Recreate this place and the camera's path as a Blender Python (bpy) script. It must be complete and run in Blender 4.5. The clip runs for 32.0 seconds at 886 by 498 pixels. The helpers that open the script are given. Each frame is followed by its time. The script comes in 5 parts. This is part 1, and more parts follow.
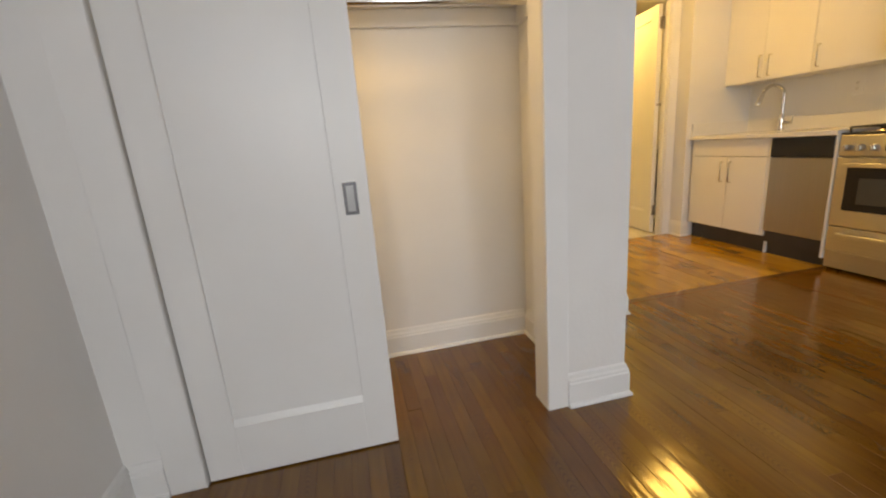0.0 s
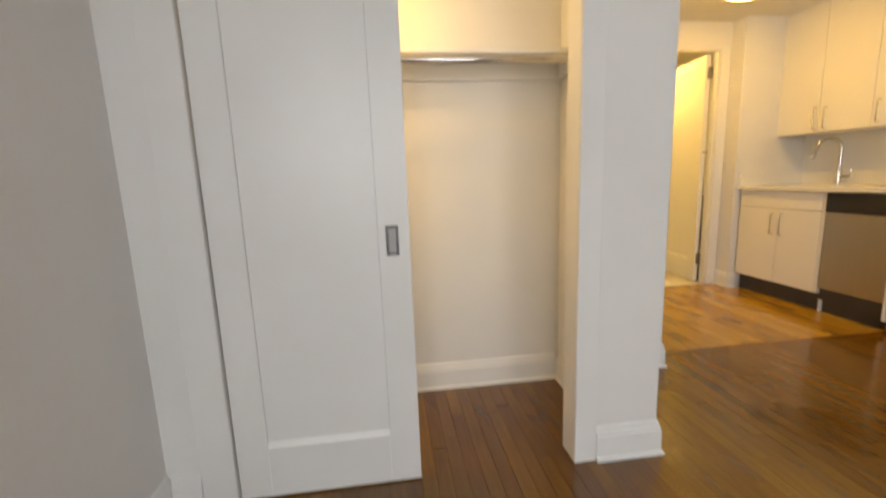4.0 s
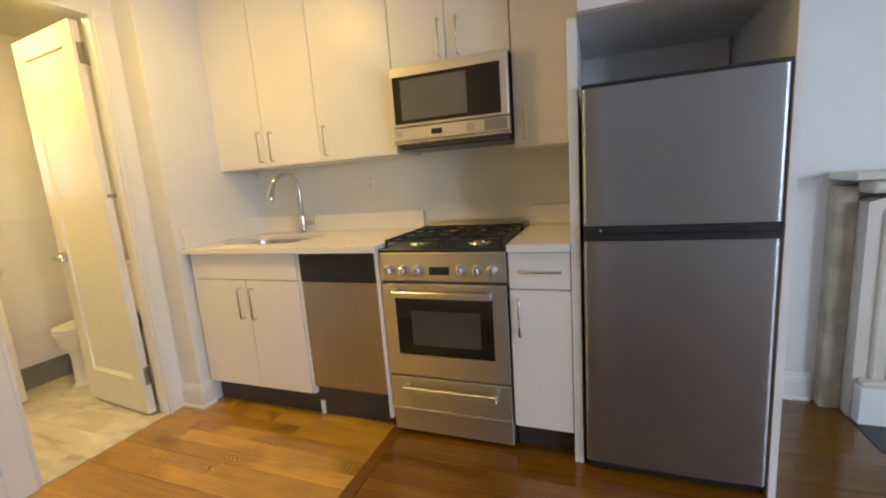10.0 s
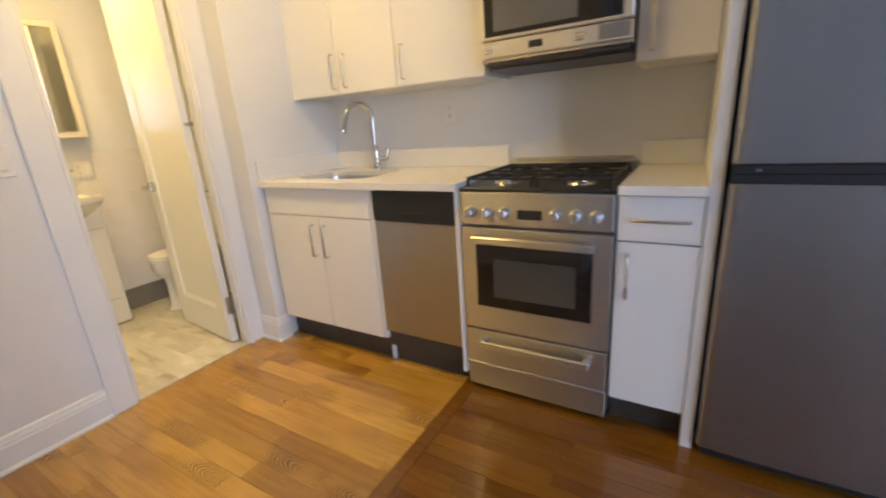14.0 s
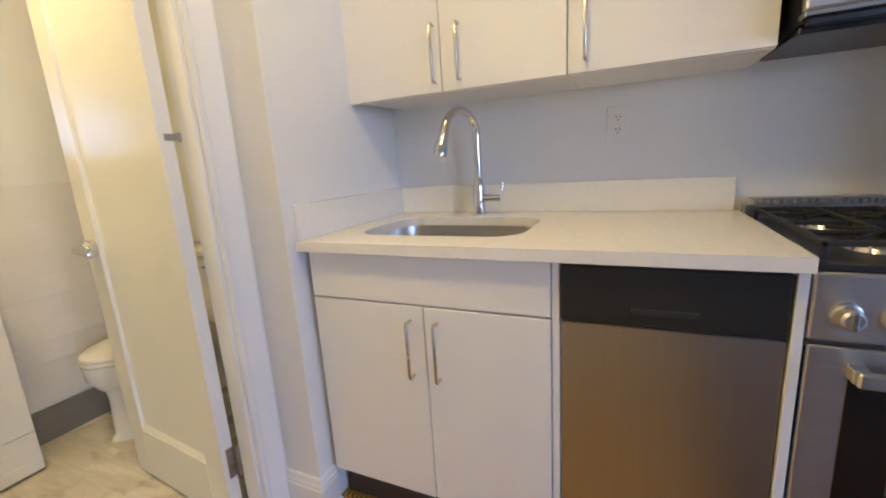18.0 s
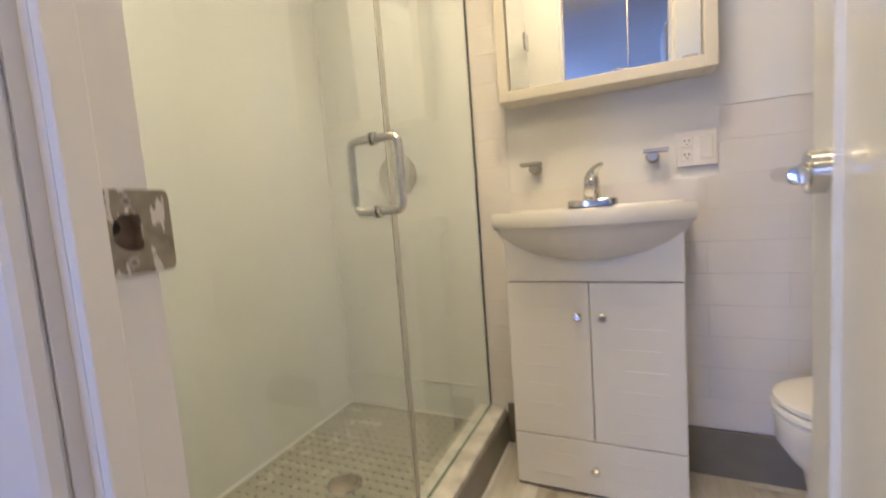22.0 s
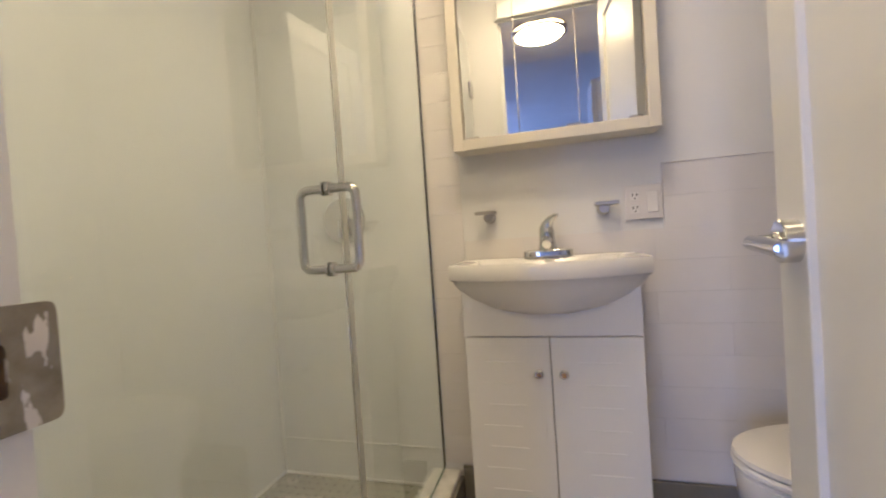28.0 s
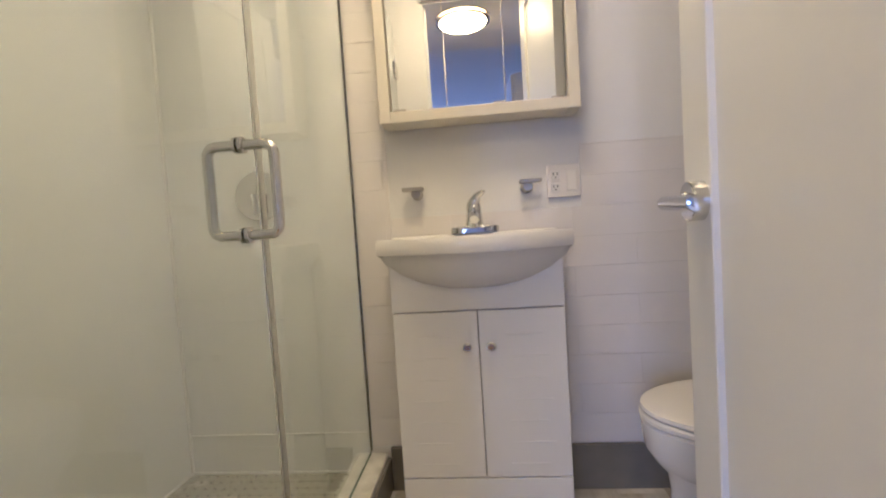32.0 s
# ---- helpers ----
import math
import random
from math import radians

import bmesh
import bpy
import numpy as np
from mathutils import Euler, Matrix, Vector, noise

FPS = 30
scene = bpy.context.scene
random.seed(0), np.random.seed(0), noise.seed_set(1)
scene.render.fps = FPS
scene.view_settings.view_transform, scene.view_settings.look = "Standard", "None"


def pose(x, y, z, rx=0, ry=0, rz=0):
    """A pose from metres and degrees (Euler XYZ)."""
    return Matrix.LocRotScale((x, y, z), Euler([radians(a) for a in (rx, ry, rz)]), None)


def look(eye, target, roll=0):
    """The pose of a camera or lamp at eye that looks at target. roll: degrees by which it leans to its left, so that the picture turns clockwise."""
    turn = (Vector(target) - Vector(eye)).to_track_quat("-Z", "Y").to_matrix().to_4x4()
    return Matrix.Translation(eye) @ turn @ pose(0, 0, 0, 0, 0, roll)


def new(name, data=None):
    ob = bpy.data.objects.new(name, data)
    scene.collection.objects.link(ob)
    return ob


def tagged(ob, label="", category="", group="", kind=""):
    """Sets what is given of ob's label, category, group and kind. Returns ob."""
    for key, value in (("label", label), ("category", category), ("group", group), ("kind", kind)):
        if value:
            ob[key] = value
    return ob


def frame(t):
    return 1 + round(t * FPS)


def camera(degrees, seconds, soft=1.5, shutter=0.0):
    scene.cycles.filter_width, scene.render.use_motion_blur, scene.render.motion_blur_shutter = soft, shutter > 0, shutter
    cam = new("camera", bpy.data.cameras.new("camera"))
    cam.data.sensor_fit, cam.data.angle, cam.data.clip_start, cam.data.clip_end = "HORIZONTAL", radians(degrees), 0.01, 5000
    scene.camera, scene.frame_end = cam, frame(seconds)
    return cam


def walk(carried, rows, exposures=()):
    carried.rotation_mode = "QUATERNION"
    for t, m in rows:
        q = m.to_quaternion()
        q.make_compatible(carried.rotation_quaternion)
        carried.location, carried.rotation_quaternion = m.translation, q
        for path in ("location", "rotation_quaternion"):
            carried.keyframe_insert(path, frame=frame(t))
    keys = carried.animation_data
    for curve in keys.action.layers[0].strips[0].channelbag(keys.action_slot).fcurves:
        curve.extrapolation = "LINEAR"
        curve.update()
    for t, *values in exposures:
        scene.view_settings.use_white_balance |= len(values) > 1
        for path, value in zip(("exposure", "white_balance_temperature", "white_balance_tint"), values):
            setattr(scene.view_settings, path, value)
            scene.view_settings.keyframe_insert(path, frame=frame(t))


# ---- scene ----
cam = camera(93.7, 32.0, soft=2.0, shutter=0.5)
PATH = [
    (0, (0.383, 0.211, 1.035), (0.789, 2.108, 0.548), -4.5),
    (0.5, (0.367, 0.187, 1.056), (0.7, 2.101, 0.579), -2.4),
    (1, (0.398, 0.175, 1.102), (0.639, 2.156, 0.964), -3.5),
    (1.5, (0.404, 0.154, 1.168), (0.623, 2.131, 1.376), -3.6),
    (2, (0.395, 0.143, 1.212), (0.603, 2.08, 1.666), -3.3),
    (2.5, (0.376, 0.144, 1.22), (0.568, 2.044, 1.814), -3.3),
    (4.5, (0.392, 0.155, 1.045), (0.725, 2.038, 0.46), -1.6),
    (4.6, (0.401, 0.15, 1.039), (0.83, 2.007, 0.433), -1.4),
    (5, (0.428, 0.181, 1.024), (1.195, 1.905, 0.361), -0.4),
    (5.5, (0.468, 0.224, 1.01), (1.63, 1.719, 0.365), -1.7),
    (6, (0.552, 0.274, 1.001), (1.978, 1.555, 0.431), -2.0),
    (6.5, (0.79, 0.437, 0.986), (2.375, 1.582, 0.568), -0.8),
    (7, (0.946, 0.62, 1.01), (2.623, 1.66, 0.684), -1.2),
    (7.5, (1.082, 0.84, 1.056), (2.859, 1.69, 0.708), -5.5),
    (8, (1.267, 0.963, 1.049), (3.032, 1.801, 0.62), -4.9),
    (8.5, (1.505, 1.089, 1.065), (3.23, 2.013, 0.653), -3.7),
    (9, (1.692, 1.273, 1.078), (3.515, 2.003, 0.697), -3.9),
    (9.5, (1.804, 1.397, 1.138), (3.676, 2.011, 0.793), -4.1),
    (10, (1.87, 1.386, 1.209), (3.713, 2.088, 0.875), -4.2),
    (10.5, (1.868, 1.376, 1.213), (3.724, 2.059, 0.915), -4.1),
    (11, (1.874, 1.381, 1.215), (3.739, 2.051, 0.945), -3.6),
    (11.5, (1.893, 1.374, 1.256), (3.76, 2.066, 1.067), -2.7),
    (12, (1.889, 1.377, 1.315), (3.75, 2.101, 1.19), -2.6),
    (12.5, (1.894, 1.382, 1.295), (3.729, 2.144, 1.068), -3.5),
    (13, (1.908, 1.369, 1.194), (3.693, 2.174, 0.786), -3.6),
    (13.5, (1.968, 1.362, 1.175), (3.657, 2.28, 0.632), -4.1),
    (14, (2.055, 1.543, 1.151), (3.699, 2.532, 0.584), -3.9),
    (14.5, (2.118, 1.821, 1.15), (3.677, 2.934, 0.572), -4.4),
    (16.5, (2.556, 2.604, 1.12), (4.322, 3.387, 0.598), -3.6),
    (17, (2.589, 2.625, 1.135), (4.368, 3.413, 0.675), -3.1),
    (17.5, (2.579, 2.628, 1.139), (4.359, 3.437, 0.721), -3.6),
    (18, (2.567, 2.633, 1.138), (4.341, 3.457, 0.722), -3.6),
    (18.5, (2.563, 2.655, 1.135), (4.322, 3.5, 0.697), -2.8),
    (19, (2.638, 2.694, 1.099), (4.262, 3.713, 0.529), -2.4),
    (19.5, (2.835, 2.81, 1.005), (4.13, 4.095, 0.19), -1.0),
    (20, (3.03, 3.081, 0.816), (3.757, 4.701, -0.102), -2.1),
    (20.5, (3.165, 3.35, 0.857), (3.152, 5.308, 0.457), -1.1),
    (20.8, (3.193, 3.488, 0.85), (2.628, 5.386, 0.567), -3.4),
    (21, (3.183, 3.517, 0.849), (2.512, 5.39, 0.647), -3.3),
    (21.5, (3.187, 3.516, 0.803), (2.534, 5.397, 0.607), -2.4),
    (22, (3.097, 3.554, 0.898), (2.269, 5.365, 0.715), -4.3),
    (22.5, (3.084, 3.585, 0.928), (2.258, 5.403, 0.83), -7.2),
    (23, (3.07, 3.59, 0.953), (2.278, 5.426, 0.912), -3.5),
    (23.5, (3.073, 3.594, 0.944), (2.255, 5.416, 0.846), -4.0),
    (24, (3.081, 3.595, 0.952), (2.249, 5.412, 0.864), -3.9),
    (24.5, (3.077, 3.605, 0.941), (2.193, 5.395, 0.819), -4.8),
    (26.5, (3.039, 3.619, 0.91), (2.242, 5.45, 0.792), -4.5),
    (27, (3.04, 3.594, 0.945), (2.283, 5.444, 0.889), -4.7),
    (27.5, (3.031, 3.599, 0.943), (2.347, 5.478, 0.906), -4.4),
    (28, (3.021, 3.612, 0.948), (2.484, 5.538, 0.911), -3.9),
    (28.5, (3.009, 3.62, 0.941), (2.669, 5.591, 0.907), -3.0),
    (29, (2.985, 3.627, 0.918), (2.836, 5.62, 0.854), -2.8),
    (29.5, (2.957, 3.635, 0.899), (2.976, 5.632, 0.799), -2.9),
    (30, (2.954, 3.634, 0.897), (3.061, 5.629, 0.808), -2.3),
    (30.5, (2.965, 3.622, 0.925), (2.981, 5.622, 0.916), -2.2),
    (31, (2.979, 3.624, 0.916), (2.894, 5.622, 0.889), -2.9),
    (31.5, (2.996, 3.63, 0.904), (2.846, 5.623, 0.841), -3.5),
    (32, (2.997, 3.635, 0.894), (2.823, 5.626, 0.802), -3.7),
]
EXPOSURES = [
    (0.0, -0.10, 10200, 18),
    (0.8, -0.10, 10200, 18),
    (1.5, -0.38, 9900, 19),
    (2.0, -0.45, 10600, 17),
    (2.6, -0.45, 10600, 17),
    (4.5, 0.08, 10600, 17),
    (7.0, 0.09, 11200, 17),
    (8.0, 0.17, 11900, 17),
    (8.5, 0.16, 10800, 16),
    (10.0, 0.11, 7230, 15),
    (13.0, 0.13, 6560, 17),
    (14.5, 0.22, 6170, 18),
    (17.0, 0.05, 5480, 20),
    (19.0, 0.04, 5460, 18),
    (20.0, 0.03, 5360, 15),
    (21.0, 0.04, 4870, 29),
    (21.9, -0.03, 4740, 31),
    (23.0, -0.29, 4740, 33),
    (32.0, -0.31, 4670, 34),
]
walk(cam, [(t, look(eye, target, roll)) for t, eye, target, roll in PATH], exposures=EXPOSURES)

# ---- light ----
world = bpy.data.worlds.new("sky")
scene.world = world
world.use_nodes = True
sky = world.node_tree.nodes.new("ShaderNodeTexSky")
sky.sky_type, sky.sun_disc = "NISHITA", False
sky.sun_elevation, sky.sun_rotation = radians(35), radians(200)
world.node_tree.links.new(sky.outputs[0], world.node_tree.nodes["Background"].inputs[0])
world.node_tree.nodes["Background"].inputs[1].default_value = 0.08
WARM, DAY = (1.0, 0.685, 0.20), (0.53, 0.73, 1.0)


def lamp(name, kind, where, power, colour, size, target=None, size_y=None):
    data = bpy.data.lights.new(name, kind)
    data.energy, data.color = power, colour
    if kind == "AREA":
        data.shape, data.size, data.size_y = "RECTANGLE" if size_y else "DISK", size, size_y or size
    else:
        data.shadow_soft_size = size
    ob = new(name, data)
    ob.matrix_world = look(where, target) if target else Matrix.Translation(where)
    return tagged(ob, kind="structure")


HALL_LAMP, BATH_LAMP, CLOSET_LAMP = (2.975, 2.975, 2.35), (2.965, 4.24, 2.35), (0.0, 1.80, 1.87)
lamp("light_closet", "POINT", (CLOSET_LAMP[0], CLOSET_LAMP[1], 1.85), 12, (1.0, 0.76, 0.36), 0.04)
for wx, power in ((0.23, 18.5), (1.45, 39.5)):
    lamp("light_window", "AREA", (wx, -3.36, 1.55), power, DAY, 0.80, (wx, 1.0, -0.7), 1.5)
lamp("light_window", "AREA", (-0.37, -2.5, 1.55), 67, DAY, 0.80, (3.6, -0.9, -0.2), 1.5)

# ---- materials ----


def shader(name, rough=0.5, metal=0.0):
    m = bpy.data.materials.new(name)
    m.use_nodes = True
    t = m.node_tree
    b = t.nodes["Principled BSDF"]
    b.inputs["Roughness"].default_value, b.inputs["Metallic"].default_value = rough, metal
    return m, t, b


def noise_of(t, scale, detail=4.0, stretch=(1, 1, 1), source="Object", shift=None):
    co = t.nodes.new("ShaderNodeTexCoord")
    mp = t.nodes.new("ShaderNodeMapping")
    mp.inputs["Scale"].default_value = stretch
    t.links.new(co.outputs[source], mp.inputs["Vector"])
    if shift is not None:
        t.links.new(shift, mp.inputs["Location"])
    n = t.nodes.new("ShaderNodeTexNoise")
    n.inputs["Scale"].default_value, n.inputs["Detail"].default_value = scale, detail
    t.links.new(mp.outputs[0], n.inputs["Vector"])
    return n.outputs["Fac"]


def ramp(t, fac, stops):
    r = t.nodes.new("ShaderNodeValToRGB")
    e = r.color_ramp.elements
    while len(e) < len(stops):
        e.new(0.5)
    for el, (p, c) in zip(e, stops):
        el.position, el.color = p, (*c, 1)
    t.links.new(fac, r.inputs[0])
    return r.outputs[0]


def mixed(t, a, b, fac, mode="MIX"):
    n = t.nodes.new("ShaderNodeMix")
    n.data_type, n.blend_type = "RGBA", mode
    for s, v in ((n.inputs["Factor"], fac), (n.inputs["A"], a), (n.inputs["B"], b)):
        if isinstance(v, (tuple, float, int)):
            s.default_value = (*v, 1) if isinstance(v, tuple) else v
        else:
            t.links.new(v, s)
    return n.outputs["Result"]


def bump(t, b, height, strength=0.2, distance=0.002):
    n = t.nodes.new("ShaderNodeBump")
    n.inputs["Strength"].default_value, n.inputs["Distance"].default_value = strength, distance
    t.links.new(height, n.inputs["Height"])
    t.links.new(n.outputs[0], b.inputs["Normal"])


def rough_range(t, b, fac, lo, hi):
    n = t.nodes.new("ShaderNodeMapRange")
    n.inputs["To Min"].default_value, n.inputs["To Max"].default_value = lo, hi
    t.links.new(fac, n.inputs["Value"])
    t.links.new(n.outputs[0], b.inputs["Roughness"])


def paint(name, colour, rough=0.5, var=0.05, scale=3.0, bumpy=0.15, fine=90.0, dist=0.002):
    m, t, b = shader(name, rough)
    big = noise_of(t, scale, 5)
    dark = tuple(c * (1 - var) for c in colour)
    light = tuple(min(1, c * (1 + var * 0.5)) for c in colour)
    t.links.new(ramp(t, big, [(0.3, dark), (0.7, light)]), b.inputs["Base Color"])
    small = noise_of(t, fine, 3)
    bump(t, b, small, bumpy, dist)
    rough_range(t, b, big, rough - 0.06, rough + 0.08)
    return m


def metal(name, colour, rough, brushed=None, var=0.05, smear=0.0):
    m, t, b = shader(name, rough, 1.0)
    if smear:
        tangent = t.nodes.new("ShaderNodeTangent")
        tangent.direction_type = "RADIAL"
        tangent.axis = "Z"
        t.links.new(tangent.outputs[0], b.inputs["Tangent"])
        b.inputs["Anisotropic"].default_value = smear
        b.inputs["Anisotropic Rotation"].default_value = 0.25
    stretch = brushed or (1, 1, 1)
    n = noise_of(t, 260 if brushed else 8, 2, stretch)
    dark, light = tuple(c * (1 - var) for c in colour), tuple(min(1, c * (1 + var)) for c in colour)
    t.links.new(ramp(t, n, [(0.3, dark), (0.7, light)]), b.inputs["Base Color"])
    if not brushed:
        rough_range(t, b, n, max(0.02, rough - 0.05), rough + 0.07)
    return m


def boards(name, tones, rough, grain_axis=(18, 1.2, 18), bumpy=0.25, figure=0.8, coat=0.52, width=0.083):
    m, t, b = shader(name, rough)
    info = t.nodes.new("ShaderNodeObjectInfo")
    pick = ramp(t, info.outputs["Random"], tones)
    comb = t.nodes.new("ShaderNodeCombineXYZ")
    mul = t.nodes.new("ShaderNodeMath")
    mul.operation = "MULTIPLY"
    mul.inputs[1].default_value = 57.0
    t.links.new(info.outputs["Random"], mul.inputs[0])
    t.links.new(mul.outputs[0], comb.inputs[0])
    t.links.new(mul.outputs[0], comb.inputs[1])
    grain = noise_of(t, 3.0, 6, grain_axis, "Object", comb.outputs[0])
    cloud = noise_of(t, 1.3, 3, (1, 1, 1), "Object", comb.outputs[0])
    g = ramp(t, grain, [(0.30, (0.66, 0.62, 0.58)), (0.62, (1.1, 1.1, 1.1))])
    c = mixed(t, pick, g, 0.5, "MULTIPLY")
    c = mixed(t, c, ramp(t, cloud, [(0.35, (0.78, 0.76, 0.74)), (0.7, (1.1, 1.1, 1.1))]), 0.6, "MULTIPLY")
    # cathedral figure: nested arches along the middle of a board
    co, sep = t.nodes.new("ShaderNodeTexCoord"), t.nodes.new("ShaderNodeSeparateXYZ")
    t.links.new(co.outputs["Object"], sep.inputs[0])

    def calc(op, *values):
        n = t.nodes.new("ShaderNodeMath")
        n.operation = op
        for k, v in enumerate(values):
            if isinstance(v, float):
                n.inputs[k].default_value = v
            else:
                t.links.new(v, n.inputs[k])
        return n.outputs[0]

    wobble = noise_of(t, 9.0, 3, (1, 0.5, 1), "Object", comb.outputs[0])
    across = calc("SUBTRACT", calc("FRACT", calc("DIVIDE", sep.outputs[0], width)), 0.5)
    bow = calc("MULTIPLY", calc("MULTIPLY", across, across), 0.42)
    phase = calc("ADD", calc("ADD", sep.outputs[1], bow), calc("MULTIPLY", wobble, 0.11))
    arches = calc("ADD", calc("MULTIPLY", calc("SINE", calc("ADD", calc("MULTIPLY", phase, 300.0), mul.outputs[0])), 0.5), 0.5)
    lines = ramp(t, arches, [(0.08, (0.24, 0.16, 0.09)), (0.5, (1, 1, 1))])
    where = ramp(t, noise_of(t, 2.1, 2, (1, 0.8, 1), "Object", comb.outputs[0]), [(0.52, (0, 0, 0)), (0.58, (1, 1, 1))])
    c = mixed(t, c, mixed(t, (1.0, 1.0, 1.0), lines, where), figure, "MULTIPLY")
    t.links.new(c, b.inputs["Base Color"])
    wear = noise_of(t, 2.2, 5)
    rough_range(t, b, wear, rough - 0.04, rough + 0.10)
    wave = noise_of(t, 5.0, 2, (3.0, 0.8, 1.0), "Object", comb.outputs[0])
    low = t.nodes.new("ShaderNodeBump")
    low.inputs["Strength"].default_value, low.inputs["Distance"].default_value = 0.55, 0.005
    t.links.new(wave, low.inputs["Height"])
    bump(t, b, grain, bumpy, 0.0006)
    t.links.new(low.outputs[0], b.inputs["Normal"].links[0].from_node.inputs["Normal"])
    t.links.new(low.outputs[0], b.inputs["Coat Normal"])
    b.inputs["Coat Weight"].default_value, b.inputs["Coat Roughness"].default_value, b.inputs["Coat IOR"].default_value = coat, 0.09, 1.5
    return m


WALL = paint("wall_paint", (0.78, 0.775, 0.77), 0.55, 0.04, 2.0, 0.25, 60, 0.0025)
CEIL = paint("ceiling_paint", (0.78, 0.77, 0.755), 0.8, 0.04, 1.5, 0.2, 70, 0.002)
TRIM = paint("trim_gloss", (0.80, 0.80, 0.80), 0.32, 0.03, 3.0, 0.1, 22, 0.0015)
DOOR_WHITE = paint("door_gloss", (0.80, 0.79, 0.76), 0.3, 0.02, 1.5, 0.06, 14, 0.001)
CAB = paint("cabinet_laminate", (0.80, 0.79, 0.785), 0.35, 0.02, 2.0, 0.03, 120, 0.0005)
# dark grey for the sheets that paint shade into cabinet gaps; also the vanity plinth
GAP_GREY = paint("gap_grey", (0.30, 0.28, 0.27), 0.6, 0.1)
QUARTZ = paint("quartz", (0.80, 0.785, 0.76), 0.2, 0.025, 60.0, 0.02, 200, 0.0003)
KICK = paint("toe_kick", (0.06, 0.05, 0.042), 0.5, 0.2, 6.0)
BLACK = paint("black_plastic", (0.018, 0.019, 0.021), 0.3, 0.04, 1.5, 0.0)
IRON = paint("cast_iron", (0.02, 0.02, 0.021), 0.55, 0.25, 12.0, 0.5, 140, 0.001)
SOOT = paint("fireplace_black", (0.016, 0.016, 0.018), 0.8, 0.3, 5.0, 0.4, 40, 0.004)
SLATE = paint("slate_hearth", (0.045, 0.045, 0.05), 0.45, 0.25, 5.0, 0.3, 30)
STEEL = metal("brushed_steel", (0.42, 0.41, 0.40), 0.34, (0.4, 0.4, 0.004), 0.03, 0.7)
STEEL_H = metal("brushed_steel_across", (0.60, 0.59, 0.575), 0.36, (0.4, 0.004, 0.4), 0.03, 0.9)
MW_STEEL = metal("light_brushed_steel", (0.74, 0.72, 0.69), 0.36, (0.4, 0.004, 0.4), 0.02)
CHROME = metal("chrome", (0.66, 0.66, 0.66), 0.07)
NICKEL = metal("brushed_nickel", (0.62, 0.58, 0.52), 0.25)
WORN = metal("worn_brass_plate", (0.50, 0.44, 0.36), 0.38, None, 0.35)
CERAMIC = paint("ceramic", (0.82, 0.80, 0.77), 0.08, 0.015, 2.0, 0.0)
TILE = paint("wall_tile_glaze", (0.80, 0.77, 0.75), 0.14, 0.03, 6.0, 0.06, 12, 0.002)
GROUT = paint("grout", (0.56, 0.52, 0.46), 0.8, 0.1)
PULLGREY = metal("dark_nickel", (0.11, 0.11, 0.12), 0.32)
SHOWER = paint("shower_tile_glaze", (0.80, 0.815, 0.835), 0.14, 0.03, 2.0, 0.05, 9, 0.002)
CURB = paint("marble_curb", (0.78, 0.76, 0.72), 0.2, 0.32, 14.0, 0.05)
GREYBASE = paint("grey_base_tile", (0.22, 0.205, 0.18), 0.3, 0.2, 7.0, 0.1)
PLASTIC = paint("white_plastic", (0.80, 0.78, 0.76), 0.3, 0.02, 3.0, 0.0)
DARKSLOT = paint("dark_slot", (0.02, 0.02, 0.02), 0.6, 0.1)
SEAM = paint("dark_floor_seam", (0.10, 0.04, 0.012), 0.3, 0.3, 9.0)
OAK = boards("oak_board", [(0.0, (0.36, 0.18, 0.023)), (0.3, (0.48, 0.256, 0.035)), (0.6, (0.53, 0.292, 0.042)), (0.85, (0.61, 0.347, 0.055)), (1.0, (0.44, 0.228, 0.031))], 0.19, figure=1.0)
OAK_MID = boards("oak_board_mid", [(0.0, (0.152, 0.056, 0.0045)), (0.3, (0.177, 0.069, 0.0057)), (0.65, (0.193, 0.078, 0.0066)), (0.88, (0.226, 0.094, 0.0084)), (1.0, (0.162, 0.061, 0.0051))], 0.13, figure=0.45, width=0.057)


def wood_tile():
    m, t, b = shader("grey_wood_tile", 0.33)
    info = t.nodes.new("ShaderNodeObjectInfo")
    comb, mul = t.nodes.new("ShaderNodeCombineXYZ"), t.nodes.new("ShaderNodeMath")
    mul.operation = "MULTIPLY"
    mul.inputs[1].default_value = 41.0
    t.links.new(info.outputs["Random"], mul.inputs[0])
    for k in (0, 1):
        t.links.new(mul.outputs[0], comb.inputs[k])
    tone = ramp(t, info.outputs["Random"], [(0.0, (0.50, 0.472, 0.43)), (0.5, (0.585, 0.56, 0.515)), (1.0, (0.66, 0.64, 0.60))])
    patch = ramp(t, noise_of(t, 1.0, 4, (9, 2.8, 1), "Object", comb.outputs[0]), [(0.36, (0.60, 0.55, 0.51)), (0.43, (0.90, 0.89, 0.875)), (0.56, (1.0, 1.0, 1.0)), (0.62, (1.2, 1.21, 1.22))])
    streak = ramp(t, noise_of(t, 2.0, 6, (40, 2.0, 1), "Object", comb.outputs[0]), [(0.30, (0.74, 0.70, 0.64)), (0.55, (1.04, 1.04, 1.04))])
    c = mixed(t, mixed(t, tone, patch, 0.9, "MULTIPLY"), streak, 0.35, "MULTIPLY")
    t.links.new(c, b.inputs["Base Color"])
    bump(t, b, noise_of(t, 3.0, 5, (14, 1.5, 1), "Object", comb.outputs[0]), 0.12, 0.0008)
    return m


